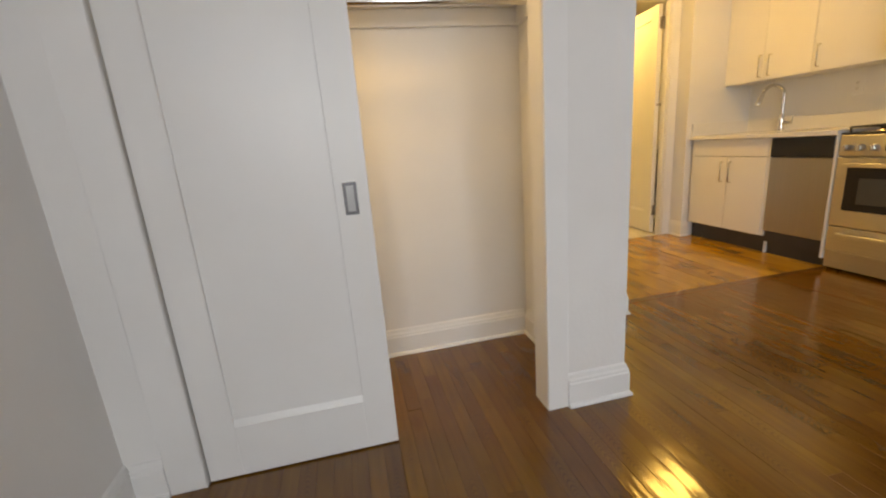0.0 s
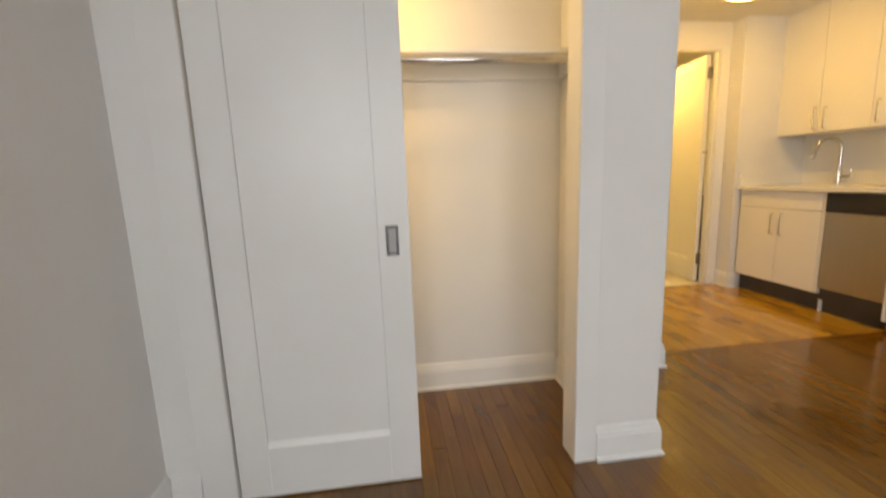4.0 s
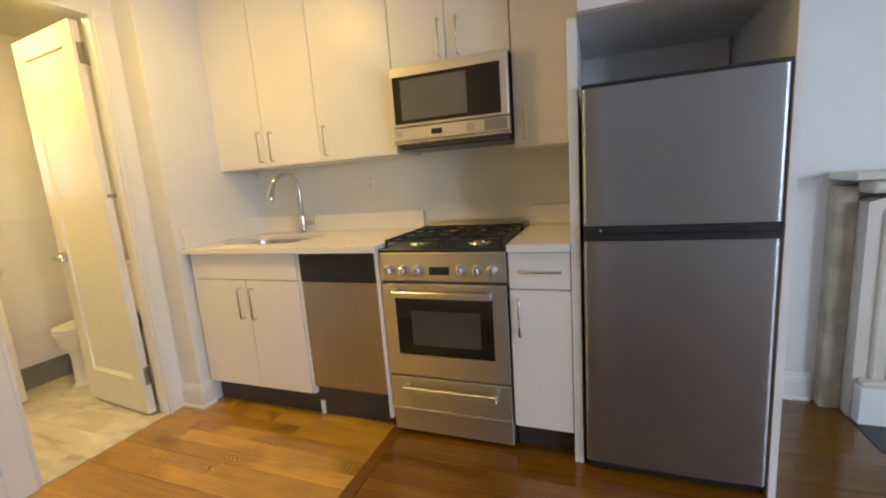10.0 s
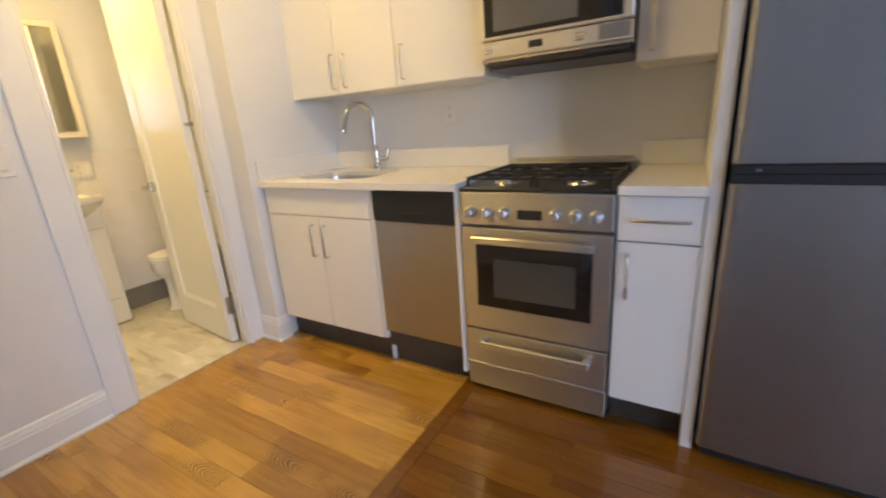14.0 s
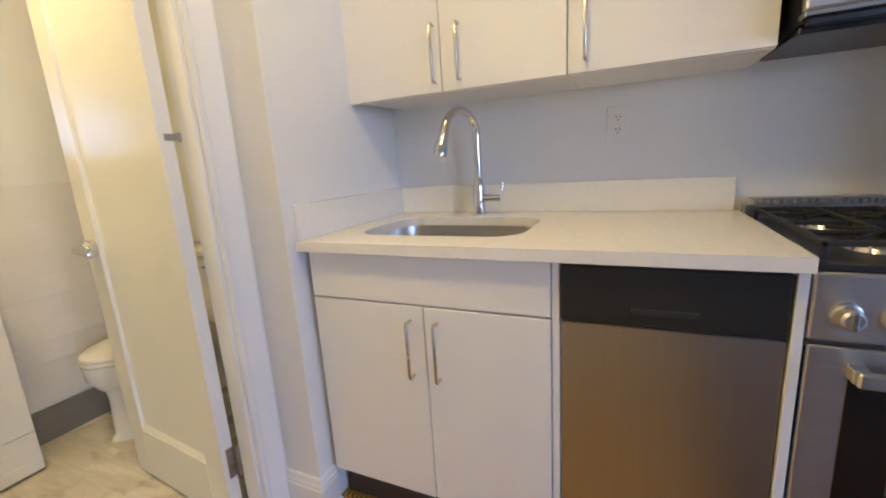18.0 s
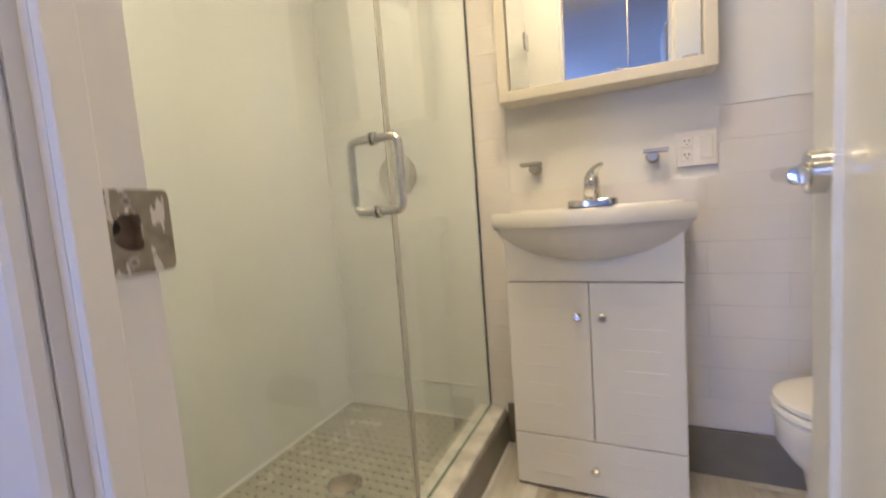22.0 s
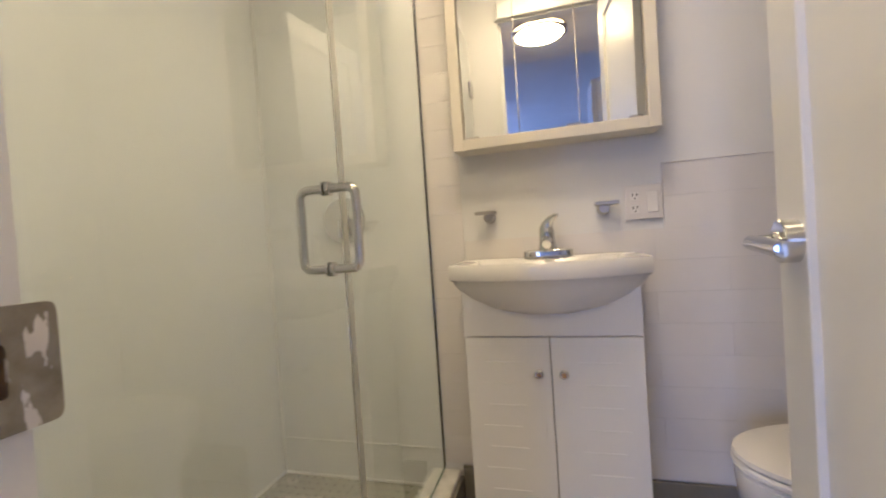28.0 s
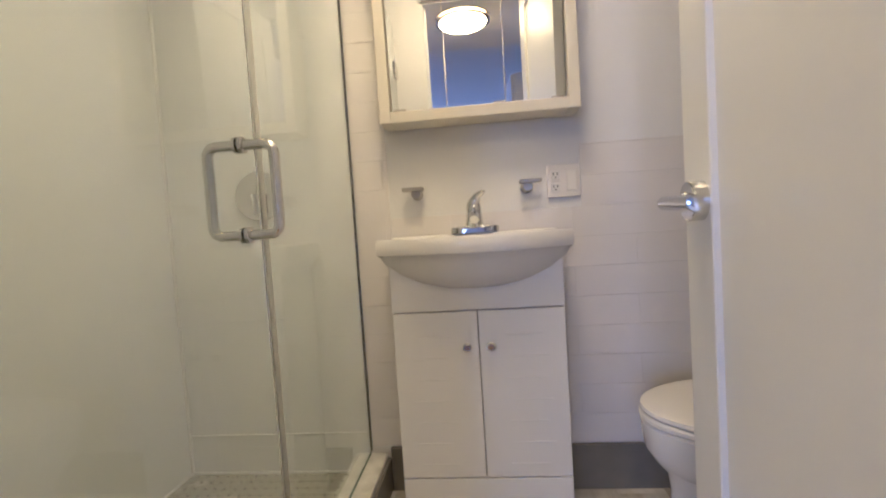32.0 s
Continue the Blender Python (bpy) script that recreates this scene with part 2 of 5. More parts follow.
GREYWOOD = wood_tile()
FRIDGE = metal("fridge_steel", (0.405, 0.402, 0.408), 0.27, (0.4, 0.4, 0.004), 0.012, 0.93)
HINGE = metal("tarnished_hinge", (0.40, 0.37, 0.33), 0.5, None, 0.3)
PULLFACE = metal("pull_nickel", (0.25, 0.25, 0.255), 0.3)
MARBLE = paint("painted_mantel", (0.70, 0.64, 0.56), 0.35, 0.10, 3.0, 0.15, 25)


def glass_mat(name, colour=(0.93, 0.97, 0.94), rough=0.0):
    m, t, b = shader(name, rough)
    b.inputs["Base Color"].default_value = (*colour, 1)
    b.inputs["Transmission Weight"].default_value, b.inputs["IOR"].default_value = 1.0, 1.45
    return m


def glow_mat(name, colour, strength):
    m, t, b = shader(name, 0.4)
    b.inputs["Base Color"].default_value = (0.8, 0.78, 0.74, 1)
    b.inputs["Emission Color"].default_value = (*colour, 1)
    b.inputs["Emission Strength"].default_value = strength
    return m


GLASS = glass_mat("shower_glass", (0.915, 0.96, 0.965))
GLASS_EDGE = glass_mat("glass_edge", (0.25, 0.42, 0.36), 0.15)
PANE = glass_mat("window_glass", (0.98, 0.99, 1.0))
DARKGLASS = paint("oven_glass", (0.012, 0.011, 0.010), 0.06, 0.1, 3.0, 0.0)
OVENWIN = paint("oven_window", (0.075, 0.07, 0.058), 0.10, 0.2, 3.0, 0.0)
MWWIN = paint("microwave_window", (0.16, 0.15, 0.135), 0.2, 0.15, 3.0, 0.0)
DISPLAY = paint("display", (0.03, 0.03, 0.028), 0.1, 0.1, 3.0, 0.0)
GLOW = glow_mat("bulb_glass", (1.0, 0.72, 0.28), 6.5)
HALL_GLASS = glow_mat("hall_lamp_glass", WARM, 41.0)
BATH_GLASS = glow_mat("bath_lamp_glass", (1.0, 0.705, 0.24), 50.0)
MIRROR, _t, _b = shader("mirror_silver", 0.015, 1.0)
_b.inputs["Base Color"].default_value = (0.86, 0.87, 0.86, 1)

# ---- building helpers ----
ORIGIN = {}


def thing(name, at, label, category, group="", kind=""):
    ob = new(name)
    ob.location = at
    ORIGIN[ob.name] = Vector(at)
    return tagged(ob, label, category, group, kind)


def part(name, bm, material, parent=None, label="", smooth=False, kind="", category=""):
    bmesh.ops.recalc_face_normals(bm, faces=bm.faces)
    me = bpy.data.meshes.new(name)
    at = ORIGIN[parent.name] if parent else Vector((0, 0, 0))
    bm.transform(Matrix.Translation(-at))
    bm.to_mesh(me)
    bm.free()
    me.materials.append(material)
    if smooth:
        me.shade_smooth()
        me.set_sharp_from_angle(angle=radians(38))
    ob = new(name, me)
    ORIGIN[ob.name] = at
    if parent:
        ob.parent = parent
    return tagged(ob, label, category, "", kind)


def box(lo, hi, bevel=0.0, bm=None, seg=1):
    bm = bm or bmesh.new()
    vs = [bm.verts.new((x, y, z)) for x in (lo[0], hi[0]) for y in (lo[1], hi[1]) for z in (lo[2], hi[2])]
    fs = [bm.faces.new([vs[i] for i in f]) for f in ((0, 1, 3, 2), (4, 6, 7, 5), (0, 4, 5, 1), (2, 3, 7, 6), (0, 2, 6, 4), (1, 5, 7, 3))]
    if bevel > 0:
        es = list({e for f in fs for e in f.edges})
        bmesh.ops.bevel(bm, geom=es, offset=bevel, segments=seg, affect="EDGES", profile=0.5)
    return bm


def lathe(centre, profile, axis="z", seg=24, bm=None, squash=(1, 1)):
    """Turns (radius, height) pairs round an axis through centre."""
    bm = bm or bmesh.new()
    rings = []
    for r, h in profile:
        ring = []
        for k in range(seg):
            a = 2 * math.pi * k / seg
            u, v = r * math.cos(a) * squash[0], r * math.sin(a) * squash[1]
            p = {"z": (u, v, h), "x": (h, u, v), "y": (u, h, v)}[axis]
            ring.append(bm.verts.new(Vector(centre) + Vector(p)))
        rings.append(ring)
    for a, b in zip(rings, rings[1:]):
        for k in range(seg):
            bm.faces.new((a[k], a[(k + 1) % seg], b[(k + 1) % seg], b[k]))
    for ring in (rings[0], rings[-1]):
        bm.faces.new(ring)
    return bm


def tube(points, r, seg=10, bm=None):
    """A round bar along points."""
    bm = bm or bmesh.new()
    pts = [Vector(p) for p in points]
    rings, side = [], None
    for i, p in enumerate(pts):
        d = (pts[min(i + 1, len(pts) - 1)] - pts[max(i - 1, 0)]).normalized()
        if side is None:
            side = d.orthogonal().normalized()
        side = (side - d * side.dot(d)).normalized()
        up = d.cross(side)
        rr = r[i] if isinstance(r, (list, tuple)) else r
        rings.append([bm.verts.new(p + (side * math.cos(a) + up * math.sin(a)) * rr) for a in (2 * math.pi * k / seg for k in range(seg))])
    for a, b in zip(rings, rings[1:]):
        for k in range(seg):
            bm.faces.new((a[k], a[(k + 1) % seg], b[(k + 1) % seg], b[k]))
    bm.faces.new(rings[0])
    bm.faces.new(rings[-1])
    return bm


def extrude(outline, axis, lo, hi, bm=None):
    """A flat outline of (u, v) pairs drawn out along an axis; u, v are the other two axes in order."""
    bm = bm or bmesh.new()
    def at(u, v, w):
        return {"x": (w, u, v), "y": (u, w, v), "z": (u, v, w)}[axis]
    a = [bm.verts.new(at(u, v, lo)) for u, v in outline]
    b = [bm.verts.new(at(u, v, hi)) for u, v in outline]
    n = len(outline)
    bm.faces.new(a)
    bm.faces.new(b)
    for k in range(n):
        bm.faces.new((a[k], a[(k + 1) % n], b[(k + 1) % n], b[k]))
    return bm


def sweep(profile, p0, p1, out, miter=(0, 0)):
    """A moulding: (out, up) pairs from p0 to p1, out is its outward way; miter lengthens the outer side at each end."""
    bm = bmesh.new()
    p0, p1, out = Vector(p0), Vector(p1), Vector(out)
    d = (p1 - p0).normalized()
    a = [bm.verts.new(p0 + out * u + Vector((0, 0, v)) - d * u * miter[0]) for u, v in profile]
    b = [bm.verts.new(p1 + out * u + Vector((0, 0, v)) + d * u * miter[1]) for u, v in profile]
    n = len(profile)
    bm.faces.new(a)
    bm.faces.new(b)
    for k in range(n):
        bm.faces.new((a[k], a[(k + 1) % n], b[(k + 1) % n], b[k]))
    return bm


def arc(centre, r, a0, a1, n, u=(1, 0, 0), v=(0, 0, 1)):
    c, u, v = Vector(centre), Vector(u), Vector(v)
    return [c + (u * math.cos(radians(a0 + (a1 - a0) * k / n)) + v * math.sin(radians(a0 + (a1 - a0) * k / n))) * r for k in range(n + 1)]


# ---- structure ----
CEIL_H, HALL_H = 2.64, 2.35


def structure(name, boxes, material, label, category="wall"):
    ob = part(name, box(*boxes[0]), material, None, label, kind="structure", category=category)
    for lo, hi in boxes[1:]:
        part("wall_section", box(lo, hi), material, ob)
    return ob


WEST = (-2.95, -2.05)
structure("wall_west", [((-0.53, -3.40, 0), (-0.41, WEST[0], CEIL_H)), ((-0.53, WEST[1], 0), (-0.41, 2.31, CEIL_H)),
                        ((-0.53, WEST[0], 0), (-0.41, WEST[1], 0.75)), ((-0.53, WEST[0], 2.35), (-0.41, WEST[1], CEIL_H))], WALL, "plain white painted plaster side wall")
# closet front with its opening from -0.19 to 1.03
structure("wall_closet", [((-0.41, 1.52, 0), (-0.19, 1.62, CEIL_H)), ((-0.19, 1.52, 1.955), (1.03, 1.62, CEIL_H)),
                          ((1.03, 1.52, 0), (1.365, 1.62, CEIL_H)), ((1.245, 1.62, 0), (1.365, 2.19, CEIL_H))], WALL, "white painted closet wall with a wide opening")
structure("wall_closet_back", [((-0.41, 2.19, 0), (1.855, 2.31, CEIL_H))], WALL, "white painted plaster wall behind the closet")
structure("wall_hall", [((1.735, 2.31, 0), (1.855, 3.69, CEIL_H))], WALL, "white painted hall wall")
D0, D1, HEAD = 2.745, 3.358, 2.125
structure("wall_bath", [((1.75, 3.69, 0), (D0, 3.757, CEIL_H)), ((D0, 3.69, HEAD), (D1, 3.775, CEIL_H)), ((D1, 3.69, 0), (4.26, 3.775, CEIL_H)),
                        ((3.455, 3.545, 0), (4.26, 3.69, CEIL_H))], WALL, "white painted wall round the bathroom doorway")
structure("wall_kitchen", [((4.13, 0.842, 0), (4.26, 3.545, CEIL_H))], WALL, "white painted kitchen back wall")
# fireplace wall with the firebox opening
FY, FR, FZ = -0.45, 0.495, 0.365
structure("wall_fireplace", [((4.26, FY + FR + 0.03, 0), (4.72, 0.842, CEIL_H)), ((4.26, FY - FR - 0.03, 0.9), (4.72, FY + FR + 0.03, CEIL_H)),
                             ((4.26, -3.40, 0), (4.72, FY - FR - 0.03, CEIL_H))], WALL, "white painted chimney breast wall")
WZ0, WZ1, WINDOWS = 0.75, 2.35, ((-0.22, 0.68), (1.0, 1.9))
structure("wall_south", [((-0.53, -3.52, 0), (-0.22, -3.40, CEIL_H)), ((0.68, -3.52, 0), (1.0, -3.40, CEIL_H)), ((1.9, -3.52, 0), (4.72, -3.40, CEIL_H))]
          + [((a, -3.52, 0), (b, -3.40, WZ0)) for a, b in WINDOWS] + [((a, -3.52, WZ1), (b, -3.40, CEIL_H)) for a, b in WINDOWS], WALL, "white painted wall round two windows")
structure("wall_bath_east", [((4.13, 3.775, 0), (4.26, 5.03, CEIL_H))], WALL, "white painted bathroom side wall")
structure("wall_bath_north", [((1.78, 5.03, 0), (4.26, 5.15, CEIL_H))], WALL, "white painted wall above the bathroom tiles")
structure("wall_bath_west", [((1.78, 3.753, 0), (1.90, 5.03, CEIL_H))], WALL, "white shower end wall")
structure("ceiling", [((-0.53, -3.52, CEIL_H), (4.72, 5.15, CEIL_H + 0.1))], CEIL, "plain white plaster ceiling", "ceiling")
structure("ceiling_hall", [((1.855, 2.31, HALL_H), (4.13, 3.69, CEIL_H))], CEIL, "lower white ceiling over the kitchen entry with a dropped face", "ceiling")
structure("ceiling_bath", [((1.90, 3.753, HALL_H), (4.13, 5.03, CEIL_H))], CEIL, "white bathroom ceiling", "ceiling")
structure("ceiling_closet", [((-0.41, 1.62, 2.05), (1.245, 2.19, 2.12))], CEIL, "low white closet ceiling", "ceiling")
structure("soffit", [((3.85, 0.842, 2.362), (4.13, 2.31, CEIL_H))], WALL, "white soffit above the wall cabinets", "soffit")
structure("floor", [((-0.53, -3.52, -0.12), (4.72, 3.69, -0.012))], SEAM, "dark oak subfloor beneath the boards", "floor")
structure("floor_bath", [((1.78, 3.69, -0.12), (4.26, 5.15, -0.008))], GROUT, "grouted bed under the bathroom floor tiles", "floor")

BASEBOARD = [(0, 0), (0.026, 0), (0.026, 0.008), (0.021, 0.015), (0.016, 0.017), (0.016, 0.098), (0.013, 0.104), (0.013, 0.112), (0.009, 0.120), (0.006, 0.134), (0, 0.14)]


def baseboard(p0, p1, out, miter=(0, 0)):
    ob = part("baseboard", sweep(BASEBOARD, p0, p1, out, miter), TRIM, None, "white gloss baseboard with a moulded top edge", kind="structure", category="baseboard")
    return ob


baseboard((-0.41, 1.30, 0), (-0.41, -3.40, 0), (1, 0, 0))
baseboard((-0.41, 1.30, 0), (-0.41, 1.52, 0), (1, 0, 0))
baseboard((-0.394, 1.52, 0), (-0.30, 1.52, 0), (0, -1, 0))
baseboard((1.115, 1.52, 0), (1.365, 1.52, 0), (0, -1, 0), (0, 1))
baseboard((1.365, 1.52, 0), (1.365, 2.174, 0), (1, 0, 0), (1, 0))
baseboard((1.381, 2.19, 0), (1.855, 2.19, 0), (0, -1, 0), (0, 1))
baseboard((1.855, 2.19, 0), (1.855, 3.674, 0), (1, 0, 0), (1, 0))
baseboard((1.871, 3.69, 0), (2.645, 3.69, 0), (0, -1, 0))
baseboard((3.455, 3.69, 0), (3.455, 3.545, 0), (-1, 0, 0), (0, 1))
baseboard((3.455, 3.545, 0), (3.525, 3.545, 0), (0, -1, 0), (1, 0))
baseboard((4.26, 0.815, 0), (4.26, 0.42, 0), (-1, 0, 0))
baseboard((4.26, -1.36, 0), (4.26, -3.40, 0), (-1, 0, 0))
baseboard((-0.394, -3.40, 0), (4.244, -3.40, 0), (0, 1, 0))
baseboard((-0.394, 2.19, 0), (1.229, 2.19, 0), (0, -1, 0))
baseboard((1.245, 2.174, 0), (1.245, 1.62, 0), (-1, 0, 0))

# ---- closet ----
def slab(lo, hi, bevel=0.002, seg=1):
    return box(lo, hi, bevel, None, seg)


for x0, x1 in ((-0.30, -0.19), (1.03, 1.115)):
    part("trim_closet", slab((x0, 1.510, 0.0), (x1, 1.5185, 1.955)), TRIM, None, "flat white casing board beside the closet opening", kind="structure", category="trim")
part("trim_closet_head", slab((-0.19, 1.53, 1.94), (1.03, 1.60, 1.953)), TRIM, None, "white track board under the closet lintel", kind="structure", category="trim")


def panel_leaf(lo, hi, axis, stile, rail_top, rail_bottom, depth, bm=None, ledge=0.02):
    """A door leaf with one recessed panel on each side and a sloped ledge at its foot; axis: the way it is thin."""
    bm = bm or bmesh.new()
    i = "xyz".index(axis)
    w = 1 - i
    def b(u0, u1, z0, z1, inset=0.0, bev=0.0015):
        a, c = [0, 0, z0], [0, 0, z1]
        a[w], c[w], a[i], c[i] = u0, u1, lo[i] + inset, hi[i] - inset
        box(a, c, bev, bm)
    b(lo[w], lo[w] + stile, lo[2], hi[2])
    b(hi[w] - stile, hi[w], lo[2], hi[2])
    b(lo[w] + stile, hi[w] - stile, hi[2] - rail_top, hi[2])
    b(lo[w] + stile, hi[w] - stile, lo[2], lo[2] + rail_bottom)
    b(lo[w] + stile - 0.004, hi[w] - stile + 0.004, lo[2] + rail_bottom - 0.004, hi[2] - rail_top + 0.004, depth, 0)
    z = lo[2] + rail_bottom - 0.001
    for face, way in ((lo[i], 1), (hi[i], -1)):
        rows = []
        for u in (lo[w] + stile - 0.002, hi[w] - stile + 0.002):
            row = []
            for d, zz in ((0.0008, z), (depth + 0.002, z), (depth + 0.002, z + ledge), (depth, z + ledge)):
                c = [0, 0, zz]
                c[w], c[i] = u, face + way * d
                row.append(bm.verts.new(c))
            rows.append(row)
        for k in range(4):
            bm.faces.new((rows[0][k], rows[0][(k + 1) % 4], rows[1][(k + 1) % 4], rows[1][k]))
        bm.faces.new(rows[0])
        bm.faces.new(rows[1])
    return bm


closet_door = thing("sliding_door", (0.13, 1.55, 0.0), "white painted sliding closet door with one recessed panel, half open", "door")
leaf = part("leaf", panel_leaf((-0.185, 1.527, 0.006), (0.445, 1.562, 1.938), "y", 0.105, 0.10, 0.185, 0.012), TRIM, closet_door)
pull = part("pull_plate", slab((0.366, 1.5235, 0.845), (0.408, 1.5275, 0.945), 0.001), PULLGREY, leaf, "recessed brushed nickel flush pull")
part("pull_cup", slab((0.375, 1.5225, 0.855), (0.399, 1.5245, 0.935), 0.0008), PULLFACE, leaf, "brushed nickel cup of the pull")

shelf = thing("closet_shelf", (0.42, 2.09, 1.612), "white painted closet shelf on wooden cleats", "shelf")
part("board", slab((-0.408, 2.0, 1.612), (1.243, 2.188, 1.634)), TRIM, shelf)
part("cleat", slab((-0.405, 2.165, 1.54), (1.243, 2.188, 1.611)), TRIM, shelf)
part("cleat", slab((1.222, 2.0, 1.54), (1.243, 2.163, 1.611)), TRIM, shelf)
rod = thing("closet_rod", (0.42, 1.97, 1.575), "chromed steel clothes rod under the closet shelf", "rod")
part("rod", tube([(-0.405, 1.97, 1.578), (1.236, 1.97, 1.578)], 0.0155, 16), CHROME, rod, smooth=True)
for x, s in ((-0.41, 1), (1.245, -1)):
    part("socket", lathe((x, 1.97, 1.578), [(0.026, 0), (0.026, s * 0.006), (0.019, s * 0.008)], "x", 20), CHROME, rod, smooth=True)


def bulb(at):
    b = thing("closet_bulb", at, "lit bare bulb in a white porcelain holder on the closet ceiling", "lamp")
    part("holder", lathe(at, [(0.055, 0.18), (0.055, 0.155), (0.035, 0.14), (0.03, 0.10), (0.022, 0.05)], "z", 20), CERAMIC, b, smooth=True)
    ob = part("glass", lathe(at, [(0.014, 0.05), (0.024, 0.02), (0.03, -0.01), (0.024, -0.035), (0.008, -0.045)], "z", 20), GLOW, b, smooth=True)
    ob.visible_shadow = False


bulb(CLOSET_LAMP)

# ---- bathroom doorway ----
DOORWAY = "white gloss wood casing of the bathroom doorway"
part("trim_door_left", slab((2.645, 3.674, 0), (2.745, 3.69, HEAD + 0.02), 0.004), TRIM, None, DOORWAY, kind="structure", category="trim")
part("trim_door_right", slab((3.346, 3.674, 0), (3.438, 3.69, HEAD + 0.02), 0.004), TRIM, None, DOORWAY, kind="structure", category="trim")
part("trim_door_bead", slab((3.346, 3.668, 0), (3.36, 3.674, HEAD), 0.002), TRIM, None, DOORWAY, kind="structure", category="trim")
part("trim_door_bead", slab((3.363, 3.6705, 0), (3.3715, 3.674, HEAD), 0.0015), TRIM, None, DOORWAY, kind="structure", category="trim")
jl = bmesh.new()
box((2.7455, 3.70, 0), (2.757, 3.7255, HEAD), 0, jl)
box((2.7455, 3.7495, 0), (2.757, 3.757, HEAD), 0, jl)
box((2.7455, 3.7255, 0), (2.757, 3.7495, 0.885), 0, jl)
box((2.7455, 3.7255, 0.914), (2.757, 3.7495, HEAD), 0, jl)
box((2.757, 3.7005, 0), (2.768, 3.7215, HEAD), 0.001, jl)
part("jamb_left", jl, TRIM, None, "white door jamb with a stop", kind="structure", category="trim")
jr = bmesh.new()
box((3.347, 3.6905, 0), (3.3575, 3.763, HEAD), 0.001, jr)
box((3.338, 3.6905, 0), (3.347, 3.725, HEAD), 0.001, jr)
part("jamb_right", jr, TRIM, None, "white door jamb with a stop", kind="structure", category="trim")
part("jamb_head", slab((2.757, 3.69, HEAD - 0.012), (3.347, 3.763, HEAD - 0.0005), 0.001), TRIM, None, "white door head jamb", kind="structure", category="trim")
for x0, x1 in ((3.385, 3.45),):
    part("trim_door_inside", slab((x0, 3.775, 0), (x1, 3.79, HEAD + 0.09), 0.004), TRIM, None, "white casing inside the bathroom doorway", kind="structure", category="trim")
part("trim_door_inside_head", slab((2.757, 3.775, HEAD), (3.385, 3.79, HEAD + 0.09), 0.004), TRIM, None, "white casing over the bathroom doorway", kind="structure", category="trim")

strike = thing("strike_plate", (2.757, 3.75, 0.90), "worn olive-grey metal strike plate splashed with white paint", "strike plate")


def splashed_metal():
    m, t, b = shader("splashed_plate", 0.42)
    drip = noise_of(t, 70, 6, (1, 1.5, 0.6))
    mask = ramp(t, drip, [(0.575, (0, 0, 0)), (0.60, (1, 1, 1))])
    tone = ramp(t, noise_of(t, 90, 3), [(0.3, (0.25, 0.225, 0.18)), (0.7, (0.36, 0.33, 0.27))])
    t.links.new(mixed(t, tone, (0.66, 0.63, 0.60), mask), b.inputs["Base Color"])
    inv = t.nodes.new("ShaderNodeMath")
    inv.operation = "SUBTRACT"
    inv.inputs[0].default_value = 0.75
    t.links.new(mask, inv.inputs[1])
    t.links.new(inv.outputs[0], b.inputs["Metallic"])
    bump(t, b, mask, 0.5, 0.0008)
    return m


def plate_with_hole(lo, hi, corner, hole_mid, hole_half, x0, x1, n=48):
    """A rounded plate in y, z with a rounded hole through it."""
    bm = bmesh.new()
    rings = []
    for x in (x0, x1):
        outer, inner = [], []
        for k in range(n):
            a = 2 * math.pi * k / n
            c, s = math.cos(a), math.sin(a)
            cy, cz, hy, hz = (lo[0] + hi[0]) / 2, (lo[1] + hi[1]) / 2, (hi[0] - lo[0]) / 2, (hi[1] - lo[1]) / 2
            e = 0.16 if c > 0 else 0.08
            y = cy + math.copysign(abs(c) ** e, c) * hy
            z = cz + math.copysign(abs(s) ** e, s) * hz
            g = 0.9 if c < 0 else 0.22
            iy = hole_mid[0] + math.copysign(abs(c) ** g, c) * hole_half[0]
            iz = hole_mid[1] + math.copysign(abs(s) ** g, s) * hole_half[1]
            outer.append(bm.verts.new((x, y, z)))
            inner.append(bm.verts.new((x, iy, iz)))
        rings.append((outer, inner))
    (o0, i0), (o1, i1) = rings
    for k in range(n):
        m = (k + 1) % n
        for p, q in ((o0, i0), (o1, i1), (o0, o1), (i0, i1)):
            bm.faces.new((p[k], p[m], q[m], q[k]))
    return bm


sp = plate_with_hole((3.724, 0.868), (3.77, 0.931), 0.006, (3.7375, 0.8995), (0.010, 0.0135), 2.7582, 2.7602)
part("plate", sp, splashed_metal(), strike)
RAW = paint("raw_wood_hole", (0.34, 0.25, 0.15), 0.8, 0.4, 60)
well = bmesh.new()
box((2.7456, 3.7256, 0.8851), (2.7466, 3.7494, 0.9139), 0, well)
for lo, hi in (((3.7256, 0.8851), (3.7264, 0.9139)), ((3.7486, 0.8851), (3.7494, 0.9139)), ((3.7264, 0.8851), (3.7486, 0.8859)), ((3.7264, 0.9131), (3.7486, 0.9139))):
    box((2.7466, lo[0], lo[1]), (2.7572, hi[0], hi[1]), 0, well)
hole = part("bolt_hole", well, RAW, strike, "raw wood bolt hole behind the plate")
part("bore", lathe((2.7467, 3.7335, 0.9035), [(0.0062, 0), (0.0062, 0.0006), (0.0005, 0.0006)], "x", 18), DARKSLOT, hole, "dark drilled bore", smooth=True)
for z in (0.877, 0.922):
    sc = part("screw", lathe((2.7602, 3.7385, z), [(0.0042, 0), (0.0034, 0.0006), (0.0005, 0.0003)], "x", 14), HINGE, strike, smooth=True)
    part("screw_slot", box((2.7603, 3.7368, z - 0.0006), (2.7609, 3.7402, z + 0.0006)), DARKSLOT, sc)




